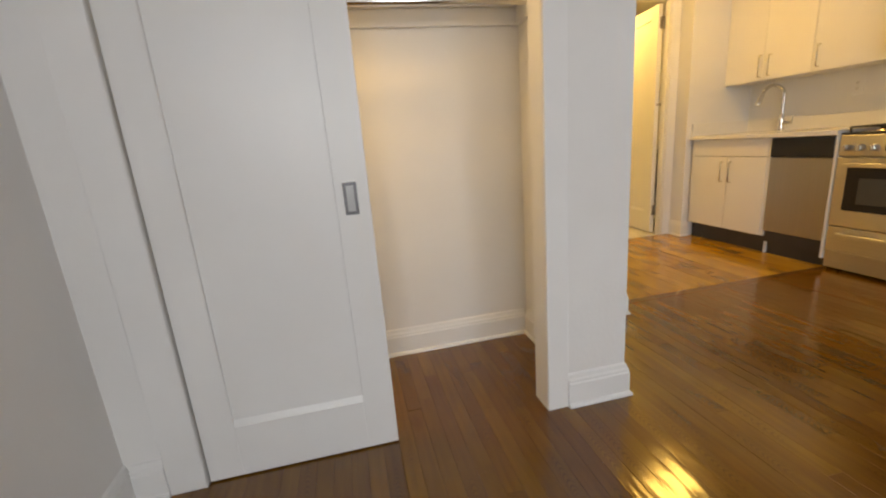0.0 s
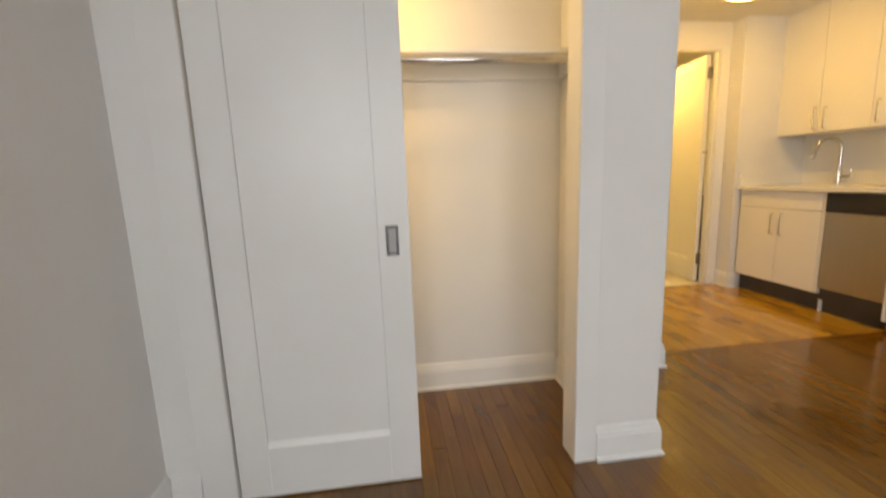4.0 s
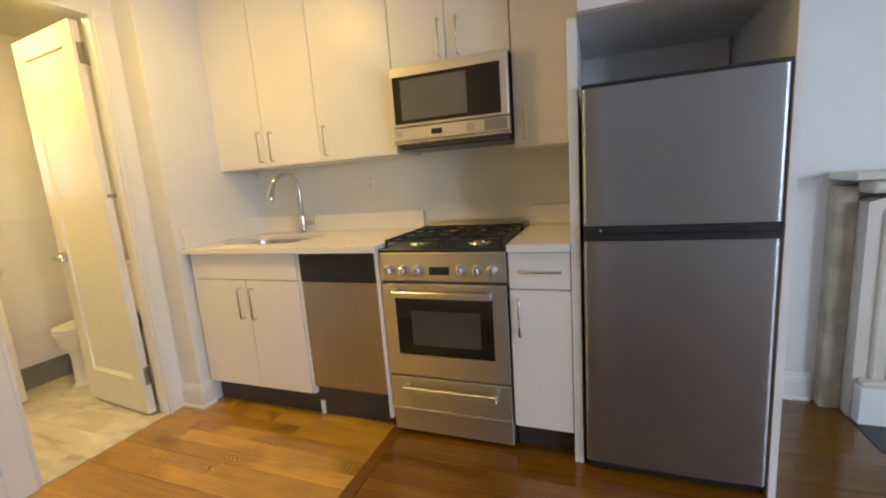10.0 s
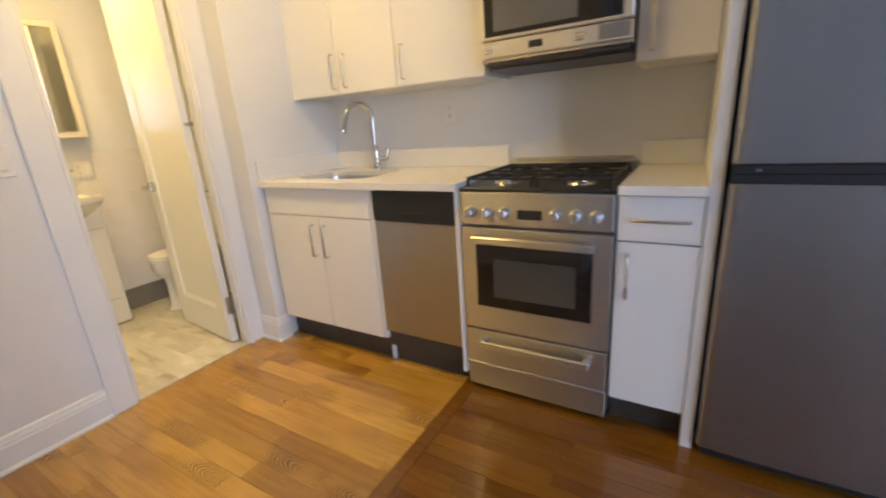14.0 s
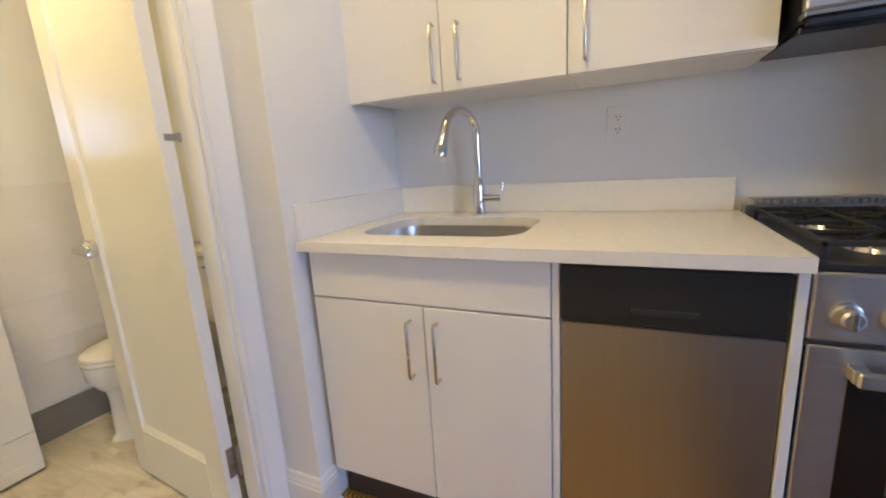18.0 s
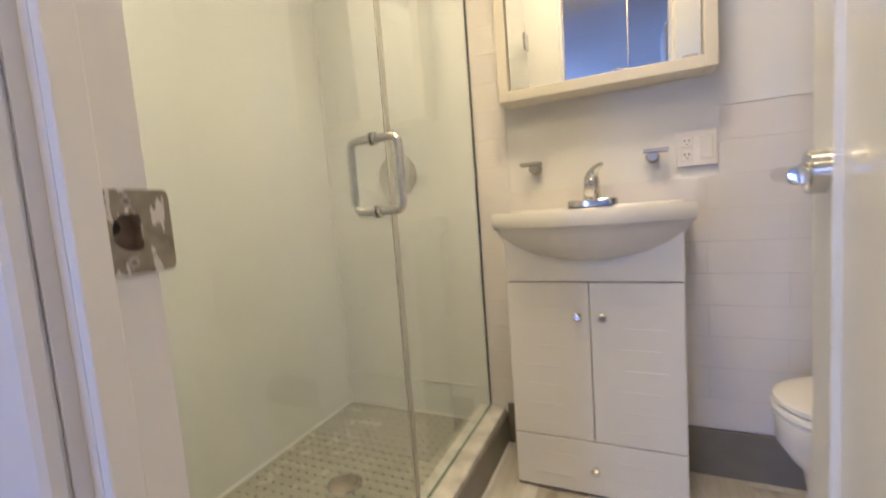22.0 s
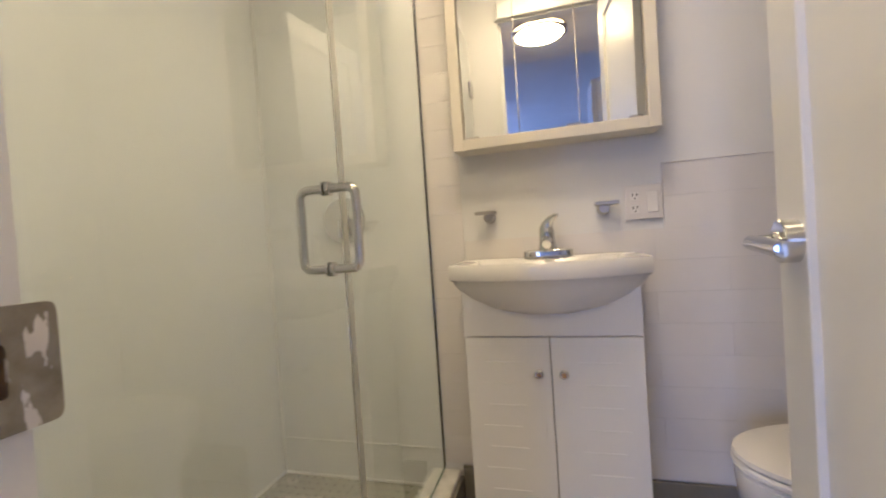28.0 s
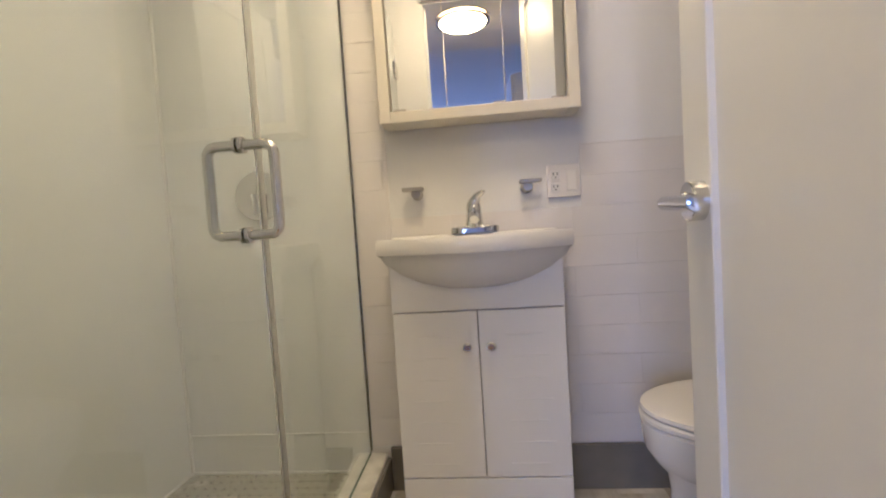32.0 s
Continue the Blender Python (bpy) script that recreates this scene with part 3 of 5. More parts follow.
def bath_door():
    d = thing("bathroom_door", (3.298, 3.785, 0.01), "white gloss painted bathroom door with one recessed panel, wide open", "door")
    x0, x1 = 3.298, 3.338
    part("leaf", panel_leaf((x0, 3.782, 0.012), (x1, 4.40, 2.105), "x", 0.10, 0.11, 0.20, 0.011, None, 0.022), DOOR_WHITE, d)
    for z, half in ((0.235, 0.052), (1.245, 0.009), (1.95, 0.05)):
        h = part("hinge", slab((x0 + 0.014, 3.7782, z - half), (x1 + 0.008, 3.7812, z + half), 0.0005), HINGE, d, "tarnished steel hinge with paint on it")
        part("knuckle", tube([(x1 + 0.0125, 3.774, z - half - 0.003), (x1 + 0.0125, 3.774, z + half + 0.003)], 0.0065, 12), HINGE, h, smooth=True)
        part("jamb_leaf", slab((x1 - 0.002, 3.7655, z - half), (x1 + 0.014, 3.7685, z + half), 0.0005), HINGE, h)
        for dz in ((-0.032, 0.0, 0.032) if half > 0.02 else ()):
            part("screw", lathe((x0 + 0.029, 3.7782, z + dz), [(0.0045, 0), (0.004, -0.0012), (0.001, -0.0012)], "y", 12), WORN, h, smooth=True)
    for s, x in ((-1, x0), (1, x1)):
        rose = part("rose", lathe((x, 4.335, 0.914), [(0.032, 0), (0.032, s * 0.020), (0.030, s * 0.022), (0.014, s * 0.022), (0.013, s * 0.030), (0.011, s * 0.031), (0.011, s * 0.044)], "x", 32), CHROME, d, "round chrome rose", smooth=True)
        lx = x + s * 0.050
        lever = tube([(lx, 4.3475, 0.914), (lx, 4.3465, 0.914), (lx, 4.300, 0.912), (lx, 4.2265, 0.908), (lx, 4.2255, 0.908)], [0.0105, 0.0118, 0.0118, 0.0118, 0.0105], 18)
        part("lever", lever, CHROME, rose, "chrome lever handle", smooth=True)
    part("latch", slab((3.310, 4.3995, 0.88), (3.326, 4.4015, 0.95), 0.0005), NICKEL, d)
    d.matrix_basis = Matrix.Translation(d.location) @ Matrix.Rotation(radians(-5.8), 4, "Z")


bath_door()

switch = thing("light_switch", (2.575, 3.687, 1.13), "white light switch plate on the hall wall", "switch")
part("plate", slab((2.537, 3.683, 1.075), (2.612, 3.6895, 1.19), 0.003), PLASTIC, switch)
for x in (2.5745,):
    part("rocker", slab((x - 0.016, 3.679, 1.1), (x + 0.016, 3.6835, 1.165), 0.002), PLASTIC, switch)


def ceiling_light(name, at, glass, label):
    """Drum-shaped flush light: glowing glass with one nickel band at the ceiling and one round its middle."""
    c = thing(name, at, label, "lamp")
    part("base", lathe(at, [(0.198, 0.0), (0.203, -0.006), (0.203, -0.015), (0.180, -0.017)], "z", 40), NICKEL, c, "brushed nickel base ring", smooth=True)
    part("diffuser", lathe(at, [(0.178, -0.017), (0.181, -0.020), (0.181, -0.036), (0.174, -0.046), (0.160, -0.056), (0.135, -0.064), (0.085, -0.072), (0.01, -0.074)], "z", 40), glass, c, "glowing frosted glass drum", smooth=True)
    part("ring", lathe(at, [(0.181, -0.028), (0.202, -0.029), (0.203, -0.039), (0.172, -0.040), (0.170, -0.046)], "z", 40), NICKEL, c, "brushed nickel band", smooth=True)


ceiling_light("ceiling_light", HALL_LAMP, HALL_GLASS, "round flush ceiling light with nickel bands, lit")
ceiling_light("ceiling_light", BATH_LAMP, BATH_GLASS, "round flush bathroom ceiling light, lit")
det = thing("sprinkler_head", (2.62, 2.86, HALL_H), "small chrome sprinkler head on the hall ceiling", "sprinkler")
part("cup", lathe((2.62, 2.86, HALL_H), [(0.03, 0), (0.028, -0.008), (0.012, -0.012), (0.010, -0.035), (0.018, -0.038), (0.018, -0.041)], "z", 20), CHROME, det, smooth=True)

# ---- kitchen ----
FX, KW = 3.51, 4.128   # cabinet fronts, back wall


def bar_pull(parent, x, p, q, name="handle"):
    """A square-shouldered bar handle between the (y, z) pairs p and q, standing off a front at x."""
    a, b = Vector((x - 0.028, *p)), Vector((x - 0.028, *q))
    o = Vector((0.028, 0, 0))
    d = (b - a).normalized() * 0.004
    part(name, tube([a + o, a + o * 0.15, a + d * 2, b - d * 2, b + o * 0.15, b + o], 0.0048, 10), NICKEL, parent, "brushed nickel bar handle", smooth=True)


def front(parent, y0, y1, z0, z1, x, handle=None, name="door", gap=0.0018):
    f = part(name, slab((x, y0 + gap, z0 + gap), (x + 0.018, y1 - gap, z1 - gap), 0.0012), CAB, parent)
    if handle:
        bar_pull(f, x, *handle)
    return f


def cabinet(name, y0, y1, z0, z1, x, label, group, body=True):
    c = thing(name, ((x + KW) / 2, (y0 + y1) / 2, z0), label, "cabinet", group)
    if body:
        part("body", box((x + 0.0195, y0 + 0.001, z0), (KW, y1 - 0.001, z1)), CAB, c)
    # added dark sheet: the shade in the gaps is put in as colour
    part("shadow_gap", box((x + 0.0185, y0 + 0.003, z0 + 0.003), (x + 0.0193, y1 - 0.003, z1 - 0.003)), GAP_GREY, c, "dark gap between the fronts")
    return c


sink_cab = cabinet("sink_cabinet", 2.80, 3.526, 0.143, 0.899, FX, "white flat-front sink base cabinet with two doors", "base cabinets", False)
bm = bmesh.new()
box((FX + 0.0195, 2.801, 0.143), (KW, 3.525, 0.69), 0, bm)
for ya, yb in ((2.801, 2.819), (3.507, 3.525)):
    box((FX + 0.0195, ya, 0.69), (KW, yb, 0.899), 0, bm)
box((FX + 0.0195, 2.819, 0.69), (FX + 0.035, 3.507, 0.899), 0, bm)
part("carcass", bm, CAB, sink_cab)
front(sink_cab, 2.80, 3.52, 0.756, 0.896, FX, None, "false_front")
front(sink_cab, 3.143, 3.52, 0.143, 0.754, FX, ((3.185, 0.545), (3.185, 0.71)))
front(sink_cab, 2.80, 3.143, 0.143, 0.754, FX, ((3.103, 0.545), (3.103, 0.71)))
part("toe_kick", box((3.575, 2.81, 0.0), (3.59, 3.53, 0.143)), KICK, sink_cab, "black recessed toe kick")
part("end_panel", slab((3.514, 2.781, 0.145), (KW, 2.799, 0.899), 0.001), CAB, sink_cab, "white laminate end panel")
part("leg_panel", slab((3.56, 2.781, 0.0), (3.72, 2.799, 0.1445), 0.001), CAB, sink_cab, "white foot of the end panel")

narrow = cabinet("narrow_cabinet", 1.487, 1.733, 0.125, 0.899, FX, "narrow white base cabinet with a drawer over a door", "base cabinets")
front(narrow, 1.487, 1.733, 0.742, 0.896, FX, ((1.685, 0.818), (1.525, 0.818)), "drawer")
front(narrow, 1.487, 1.733, 0.125, 0.740, FX, ((1.693, 0.545), (1.693, 0.697)))
part("toe_kick", box((3.575, 1.49, 0.0), (3.59, 1.733, 0.125)), KICK, narrow, "black recessed toe kick")

UX, UZ0, UZ1 = 3.83, 1.347, 2.348
up = "wall cabinets"
wide = cabinet("wall_cabinet", 2.808, 3.50, UZ0, UZ1, UX, "tall white flat-front wall cabinet with two doors", up)
front(wide, 3.188, 3.50, UZ0, UZ1, UX, ((3.208, 1.377), (3.208, 1.543)))
front(wide, 2.808, 3.188, UZ0, UZ1, UX, ((3.125, 1.377), (3.125, 1.535)))
single = cabinet("wall_cabinet", 2.338, 2.808, UZ0, UZ1, UX, "tall white flat-front wall cabinet with a single door", up)
front(single, 2.338, 2.808, UZ0, UZ1, UX, ((2.76, 1.379), (2.76, 1.53)))
over = cabinet("wall_cabinet", 1.746, 2.336, 1.745, UZ1, UX, "white wall cabinet with two doors above the microwave", up)
front(over, 2.046, 2.336, 1.745, UZ1, UX, ((2.074, 1.77), (2.074, 1.935)))
front(over, 1.746, 2.046, 1.745, UZ1, UX, ((1.985, 1.77), (1.985, 1.93)))
slim = cabinet("wall_cabinet", 1.488, 1.744, 1.325, UZ1, UX, "narrow white flat-front wall cabinet", up)
front(slim, 1.488, 1.744, 1.325, UZ1, UX, ((1.69, 1.36), (1.69, 1.52)))
above = cabinet("wall_cabinet", 0.832, 1.45, 1.725, UZ1, 3.455, "deep white two-door cabinet above the refrigerator", up)
front(above, 1.15, 1.45, 1.725, UZ1, 3.455, ((1.186, 1.763), (1.186, 1.916)))
front(above, 0.832, 1.15, 1.725, UZ1, 3.455, ((1.107, 1.763), (1.107, 1.914)))
part("filler_strip", slab((3.835, 3.501, UZ0), (3.853, 3.5445, UZ1), 0.001), CAB, wide, "white filler strip at the wall")
tall = "white tall end panel beside the refrigerator"
panel_l = thing("end_panel", (3.8, 1.47, 0), tall, "panel", "refrigerator panels")
part("panel", slab((3.505, 1.4515, 0.0), (KW, 1.4855, UZ1), 0.001), CAB, panel_l)
panel_r = thing("end_panel", (3.85, 0.83, 0), tall, "panel", "refrigerator panels")
part("panel", slab((3.475, 0.806, 0.0), (4.2585, 0.8295, UZ1), 0.001), CAB, panel_r)


def countertop():
    c = thing("countertop", (3.8, 2.93, 0.90), "cream white quartz countertop with an undermount sink cutout", "countertop")
    x0, x1, y0, y1 = 3.484, KW, 2.330, 3.543
    sx0, sx1, sy0, sy1 = 3.615, 3.975, 2.90, 3.425
    inner = []
    r = 0.09
    bm = bmesh.new()
    for lo, hi in (((x0, y0), (sx0, y1)), ((sx1, y0), (x1, y1)), ((sx0, y0), (sx1, sy0)), ((sx0, sy1), (sx1, y1))):
        box((*lo, 0.90), (*hi, 0.93), 0, bm)
    for cx, cy, kx, ky, a0 in ((sx0 + r, sy0 + r, sx0, sy0, 180), (sx1 - r, sy0 + r, sx1, sy0, 270), (sx1 - r, sy1 - r, sx1, sy1, 0), (sx0 + r, sy1 - r, sx0, sy1, 90)):
        curve = [(cx + r * math.cos(radians(a0 + 15 * k)), cy + r * math.sin(radians(a0 + 15 * k))) for k in range(7)]
        inner += curve
        for p, q in zip(curve, curve[1:]):
            extrude([(kx, ky), p, q], "z", 0.90, 0.93, bm)
    part("slab", bm, QUARTZ, c)
    part("backsplash", slab((KW - 0.02, 2.345, 0.9305), (KW, 3.523, 1.037), 0.0015), QUARTZ, c)
    part("side_splash", slab((3.50, 3.524, 0.9305), (KW, 3.5435, 1.037), 0.0015), QUARTZ, c)
    s = thing("kitchen_sink", (3.795, 3.16, 0.70), "brushed steel undermount sink", "sink")
    bm = bmesh.new()
    rings = []
    for inset, z in ((-0.02, 0.8995), (-0.008, 0.8995), (-0.006, 0.88), (0.008, 0.73), (0.045, 0.705), (0.14, 0.702)):
        ring = []
        for px, py in inner:
            cx, cy = (sx0 + sx1) / 2, (sy0 + sy1) / 2
            hx, hy = (sx1 - sx0) / 2, (sy1 - sy0) / 2
            ring.append(bm.verts.new((cx + (px - cx) * (hx - inset) / hx, cy + (py - cy) * (hy - inset) / hy, z)))
        rings.append(ring)
    for a, b in zip(rings, rings[1:]):
        for k in range(len(a)):
            bm.faces.new((a[k], a[(k + 1) % len(a)], b[(k + 1) % len(a)], b[k]))
    bm.faces.new(rings[-1])
    part("basin", bm, metal("sink_steel", (0.60, 0.585, 0.56), 0.3, (0.4, 0.02, 0.4), 0.05), s, smooth=True)
    part("drain", lathe((3.795, 3.16, 0.7025), [(0.045, 0), (0.042, 0.003), (0.02, 0.002)], "z", 24), CHROME, s, smooth=True)
    n = thing("countertop", (3.8, 1.61, 0.90), "short cream white quartz countertop between range and refrigerator", "countertop")
    part("slab", slab((x0, 1.4865, 0.90), (KW, 1.733, 0.93), 0.0015), QUARTZ, n)
    part("backsplash", slab((KW - 0.02, 1.4865, 0.9305), (KW, 1.733, 1.035), 0.0015), QUARTZ, n)


countertop()


def kitchen_faucet():
    b = Vector((4.04, 3.155, 0.93))
    f = thing("kitchen_faucet", b, "chrome gooseneck kitchen faucet with a pull-down spray head", "faucet")
    part("body", lathe(b, [(0.026, 0), (0.026, 0.006), (0.021, 0.012), (0.021, 0.10), (0.016, 0.13), (0.0125, 0.14)], "z", 20), CHROME, f, smooth=True)
    way = Vector((-0.955, 0.30, 0)).normalized()
    r = 0.088
    top = b + Vector((0, 0, 0.285))
    pts = [b + Vector((0, 0, 0.13)), b + Vector((0, 0, 0.2))] + [top + way * r + (way * -math.cos(radians(a)) + Vector((0, 0, 1)) * math.sin(radians(a))) * r for a in range(0, 166, 11)]
    part("neck", tube(pts, 0.0135, 16), CHROME, f, smooth=True)
    e, d = pts[-1], (pts[-1] - pts[-2]).normalized()
    part("spray_head", tube([e - d * 0.004, e + d * 0.02, e + d * 0.05, e + d * 0.085, e + d * 0.095], [0.0145, 0.0155, 0.018, 0.0235, 0.021], 16), CHROME, f, smooth=True)
    part("handle_stub", tube([b + Vector((0, -0.012, 0.062)), b + Vector((-0.002, -0.085, 0.062))], [0.0145, 0.0135], 14), CHROME, f, smooth=True)
    part("lever", tube([b + Vector((-0.002, -0.082, 0.06)), b + Vector((0.0, -0.088, 0.088)), b + Vector((0.004, -0.09, 0.118))], [0.0055, 0.005, 0.004], 10), CHROME, f, smooth=True)


kitchen_faucet()


def outlet(name, at, u, n, w, h, label, gangs=1, face=None):
    """A socket plate at a wall: u is the way across, n the way out."""
    at, u, n = Vector(at), Vector(u), Vector(n)
    o = thing(name, at, label, "outlet")
    def plate(cu, cz, hw, hh, d0, d1, mat_, nm, par, bev=0.0015):
        c = at + u * cu + Vector((0, 0, cz))
        a, b = c - u * hw + n * d0, c + u * hw + n * d1
        lo = [min(a[i], b[i]) for i in range(2)] + [c.z - hh]
        hi = [max(a[i], b[i]) for i in range(2)] + [c.z + hh]
        return part(nm, slab(lo, hi, bev), mat_, par)
    plate(0, 0, w / 2, h / 2, 0.0, 0.004, face or PLASTIC, "plate", o)
    c0 = -w * 0.24 if gangs == 2 else 0
    for cz in (-0.02, 0.02):
        s = plate(c0, cz, 0.015, 0.0145, 0.005, 0.0075, PLASTIC, "socket", o)
        for du in (-0.006, 0.006):
            plate(c0 + du, cz + 0.003, 0.0012, 0.0045, 0.0076, 0.0082, DARKSLOT, "slot", s, 0)
        plate(c0, cz - 0.008, 0.002, 0.002, 0.0076, 0.0082, DARKSLOT, "slot", s, 0)
    if gangs == 2:
        plate(w * 0.24, 0, 0.016, 0.033, 0.005, 0.0085, PLASTIC, "rocker", o)


outlet("outlet", (4.13, 2.685, 1.222), (0, 1, 0), (-1, 0, 0), 0.072, 0.115, "duplex outlet with a painted-over plate on the kitchen wall", face=WALL)

# ---- dishwasher ----
dish = thing("dishwasher", (3.8, 2.56, 0.0), "narrow stainless steel dishwasher with a black control panel", "dishwasher")
part("body", box((3.535, 2.352, 0.10), (KW - 0.03, 2.778, 0.882)), KICK, dish)
part("door", slab((3.512, 2.352, 0.19), (3.534, 2.778, 0.755), 0.003), STEEL, dish, "brushed stainless steel door")
part("control_panel", slab((3.506, 2.352, 0.757), (3.534, 2.778, 0.892), 0.004), BLACK, dish, "black plastic control panel")
part("grip", slab((3.503, 2.50, 0.785), (3.5065, 2.63, 0.80), 0.001), DARKSLOT, dish)
part("toe_kick", box((3.575, 2.352, 0.0), (3.59, 2.778, 0.10)), KICK, dish)
for y in (2.40, 2.73):
    part("foot", lathe((3.65, y, 0.0), [(0.018, 0), (0.018, 0.01), (0.008, 0.012), (0.008, 0.10)], "z", 12), BLACK, dish)
fill = thing("end_panel", (3.8, 2.34, 0.075), "slim white panel hung between dishwasher and range", "panel")
part("panel", slab((3.505, 2.331, 0.075), (KW, 2.349, 0.899), 0.001), CAB, fill)


def gas_range():
    y0, y1, x = 1.738, 2.328, 3.512
    g = thing("gas_range", (3.82, 2.03, 0.0), "stainless steel freestanding gas range with six knobs and a drawer", "stove")
    part("body", box((x + 0.03, y0 + 0.002, 0.03), (4.10, y1 - 0.002, 0.888)), STEEL, g)
    part("base", slab((x + 0.002, y0 + 0.004, 0.022), (x + 0.029, y1 - 0.004, 0.133), 0.003), STEEL_H, g)
    dr = part("drawer", slab((x - 0.006, y0 + 0.003, 0.146), (x + 0.029, y1 - 0.003, 0.305), 0.004, 2), STEEL_H, g, "steel warming drawer")
    part("drawer_lip", slab((x - 0.012, y0 + 0.003, 0.134), (x + 0.02, y1 - 0.003, 0.1455), 0.004, 2), STEEL_H, dr, "bright rounded steel lip")
    def flat_bar(par, z, ya, yb):
        a = bmesh.new()
        box((x - 0.052, ya, z - 0.0145), (x - 0.034, yb, z + 0.0145), 0.004, a)
        for yy in (ya, yb - 0.024):
            box((x - 0.036, yy, z - 0.0135), (x - 0.004, yy + 0.026, z + 0.0135), 0.002, a)
        part("handle", a, STEEL_H, par, "wide flat steel bar handle")
    flat_bar(dr, 0.258, 1.80, 2.245)
    od = part("oven_door", slab((x - 0.008, y0 + 0.003, 0.313), (x + 0.029, y1 - 0.003, 0.756), 0.004, 2), STEEL_H, g, "steel oven door")
    pane = part("glass", slab((x - 0.0105, 1.805, 0.42), (x - 0.0075, 2.26, 0.700), 0.001), DARKGLASS, od, "black oven door glass")
    part("window", slab((x - 0.0118, 1.862, 0.468), (x - 0.0103, 2.185, 0.632), 0.0006), OVENWIN, od, "oven window")
    flat_bar(od, 0.714, 1.80, 2.262)
    cp = part("control_panel", slab((x - 0.006, y0 + 0.001, 0.766), (x + 0.029, y1 - 0.001, 0.898), 0.006, 2), STEEL_H, g, "steel control panel")
    for y in (2.275, 2.204, 2.133, 1.938, 1.868, 1.80):
        k = part("knob", lathe((x - 0.006, y, 0.82), [(0.024, 0), (0.024, -0.006), (0.0195, -0.008), (0.0185, -0.032), (0.014, -0.036)], "x", 24), STEEL_H, cp, "round steel knob", smooth=True)
        part("grip", slab((x - 0.046, y - 0.0045, 0.804), (x - 0.038, y + 0.0045, 0.836), 0.001), CHROME, k)
    part("display", slab((x - 0.0075, 1.988, 0.797), (x - 0.0055, 2.083, 0.833), 0.001), DISPLAY, cp, "dark digital display")
    top = part("cooktop", slab((x - 0.002, y0, 0.899), (4.085, y1, 0.912), 0.003), BLACK, g, "black enamel cooktop")
    for cy in (1.885, 2.18):
        for cx in (3.66, 3.93):
            b = part("burner", lathe((cx, cy, 0.912), [(0.055, 0), (0.05, 0.008), (0.035, 0.009), (0.034, 0.016)], "z", 24), NICKEL, top, "aluminium burner", smooth=True)
            part("burner_cap", lathe((cx, cy, 0.928), [(0.033, 0), (0.034, 0.004), (0.03, 0.009), (0.005, 0.010)], "z", 24), IRON, b, smooth=True)
    for ya, yb in ((y0 + 0.02, 2.027), (2.037, y1 - 0.02)):
        gr = bmesh.new()
        z0, z1 = 0.938, 0.950
        for y in (ya, (ya + yb) / 2 - 0.005, yb - 0.010):
            box((3.545, y, z0), (4.045, y + 0.010, z1), 0.002, gr)
        for xx in (3.545, 3.66, 3.79, 3.925, 4.035):
            box((xx, ya, z0), (xx + 0.010, yb, z1 - 0.001), 0.002, gr)
        for cx in (3.66, 3.93):
            for a in (45, 135, 225, 315):
                cy = (ya + yb) / 2
                p = Vector((cx + 0.02 * math.cos(radians(a)), cy + 0.02 * math.sin(radians(a)), 0.948))
                q = Vector((cx + 0.10 * math.cos(radians(a)), cy + 0.10 * math.sin(radians(a)), 0.945))
                tube([p, q], 0.005, 6, gr)
        for y in (ya, yb - 0.010):
            for xx in (3.545, 4.035):
                box((xx, y, 0.912), (xx + 0.010, y + 0.010, z0), 0, gr)
        part("grate", gr, IRON, top, "black cast iron grate")
    vent = bmesh.new()
    box((4.07, y0, 0.90), (4.106, y1, 0.955), 0.003, vent)
    for k in range(34):
        yy = y0 + 0.03 + k * 0.0158
        box((4.072, yy, 0.955), (4.105, yy + 0.008, 0.968), 0, vent)
    box((4.072, y0 + 0.015, 0.968), (4.106, y1 - 0.015, 0.973), 0.001, vent)
    part("rear_vent", vent, STEEL_H, g, "slotted steel rear vent")
    for y in (y0 + 0.05, y1 - 0.05):
        part("foot", lathe((3.60, y, 0.0), [(0.02, 0), (0.02, 0.012), (0.009, 0.014), (0.009, 0.03)], "z", 12), BLACK, g)


gas_range()


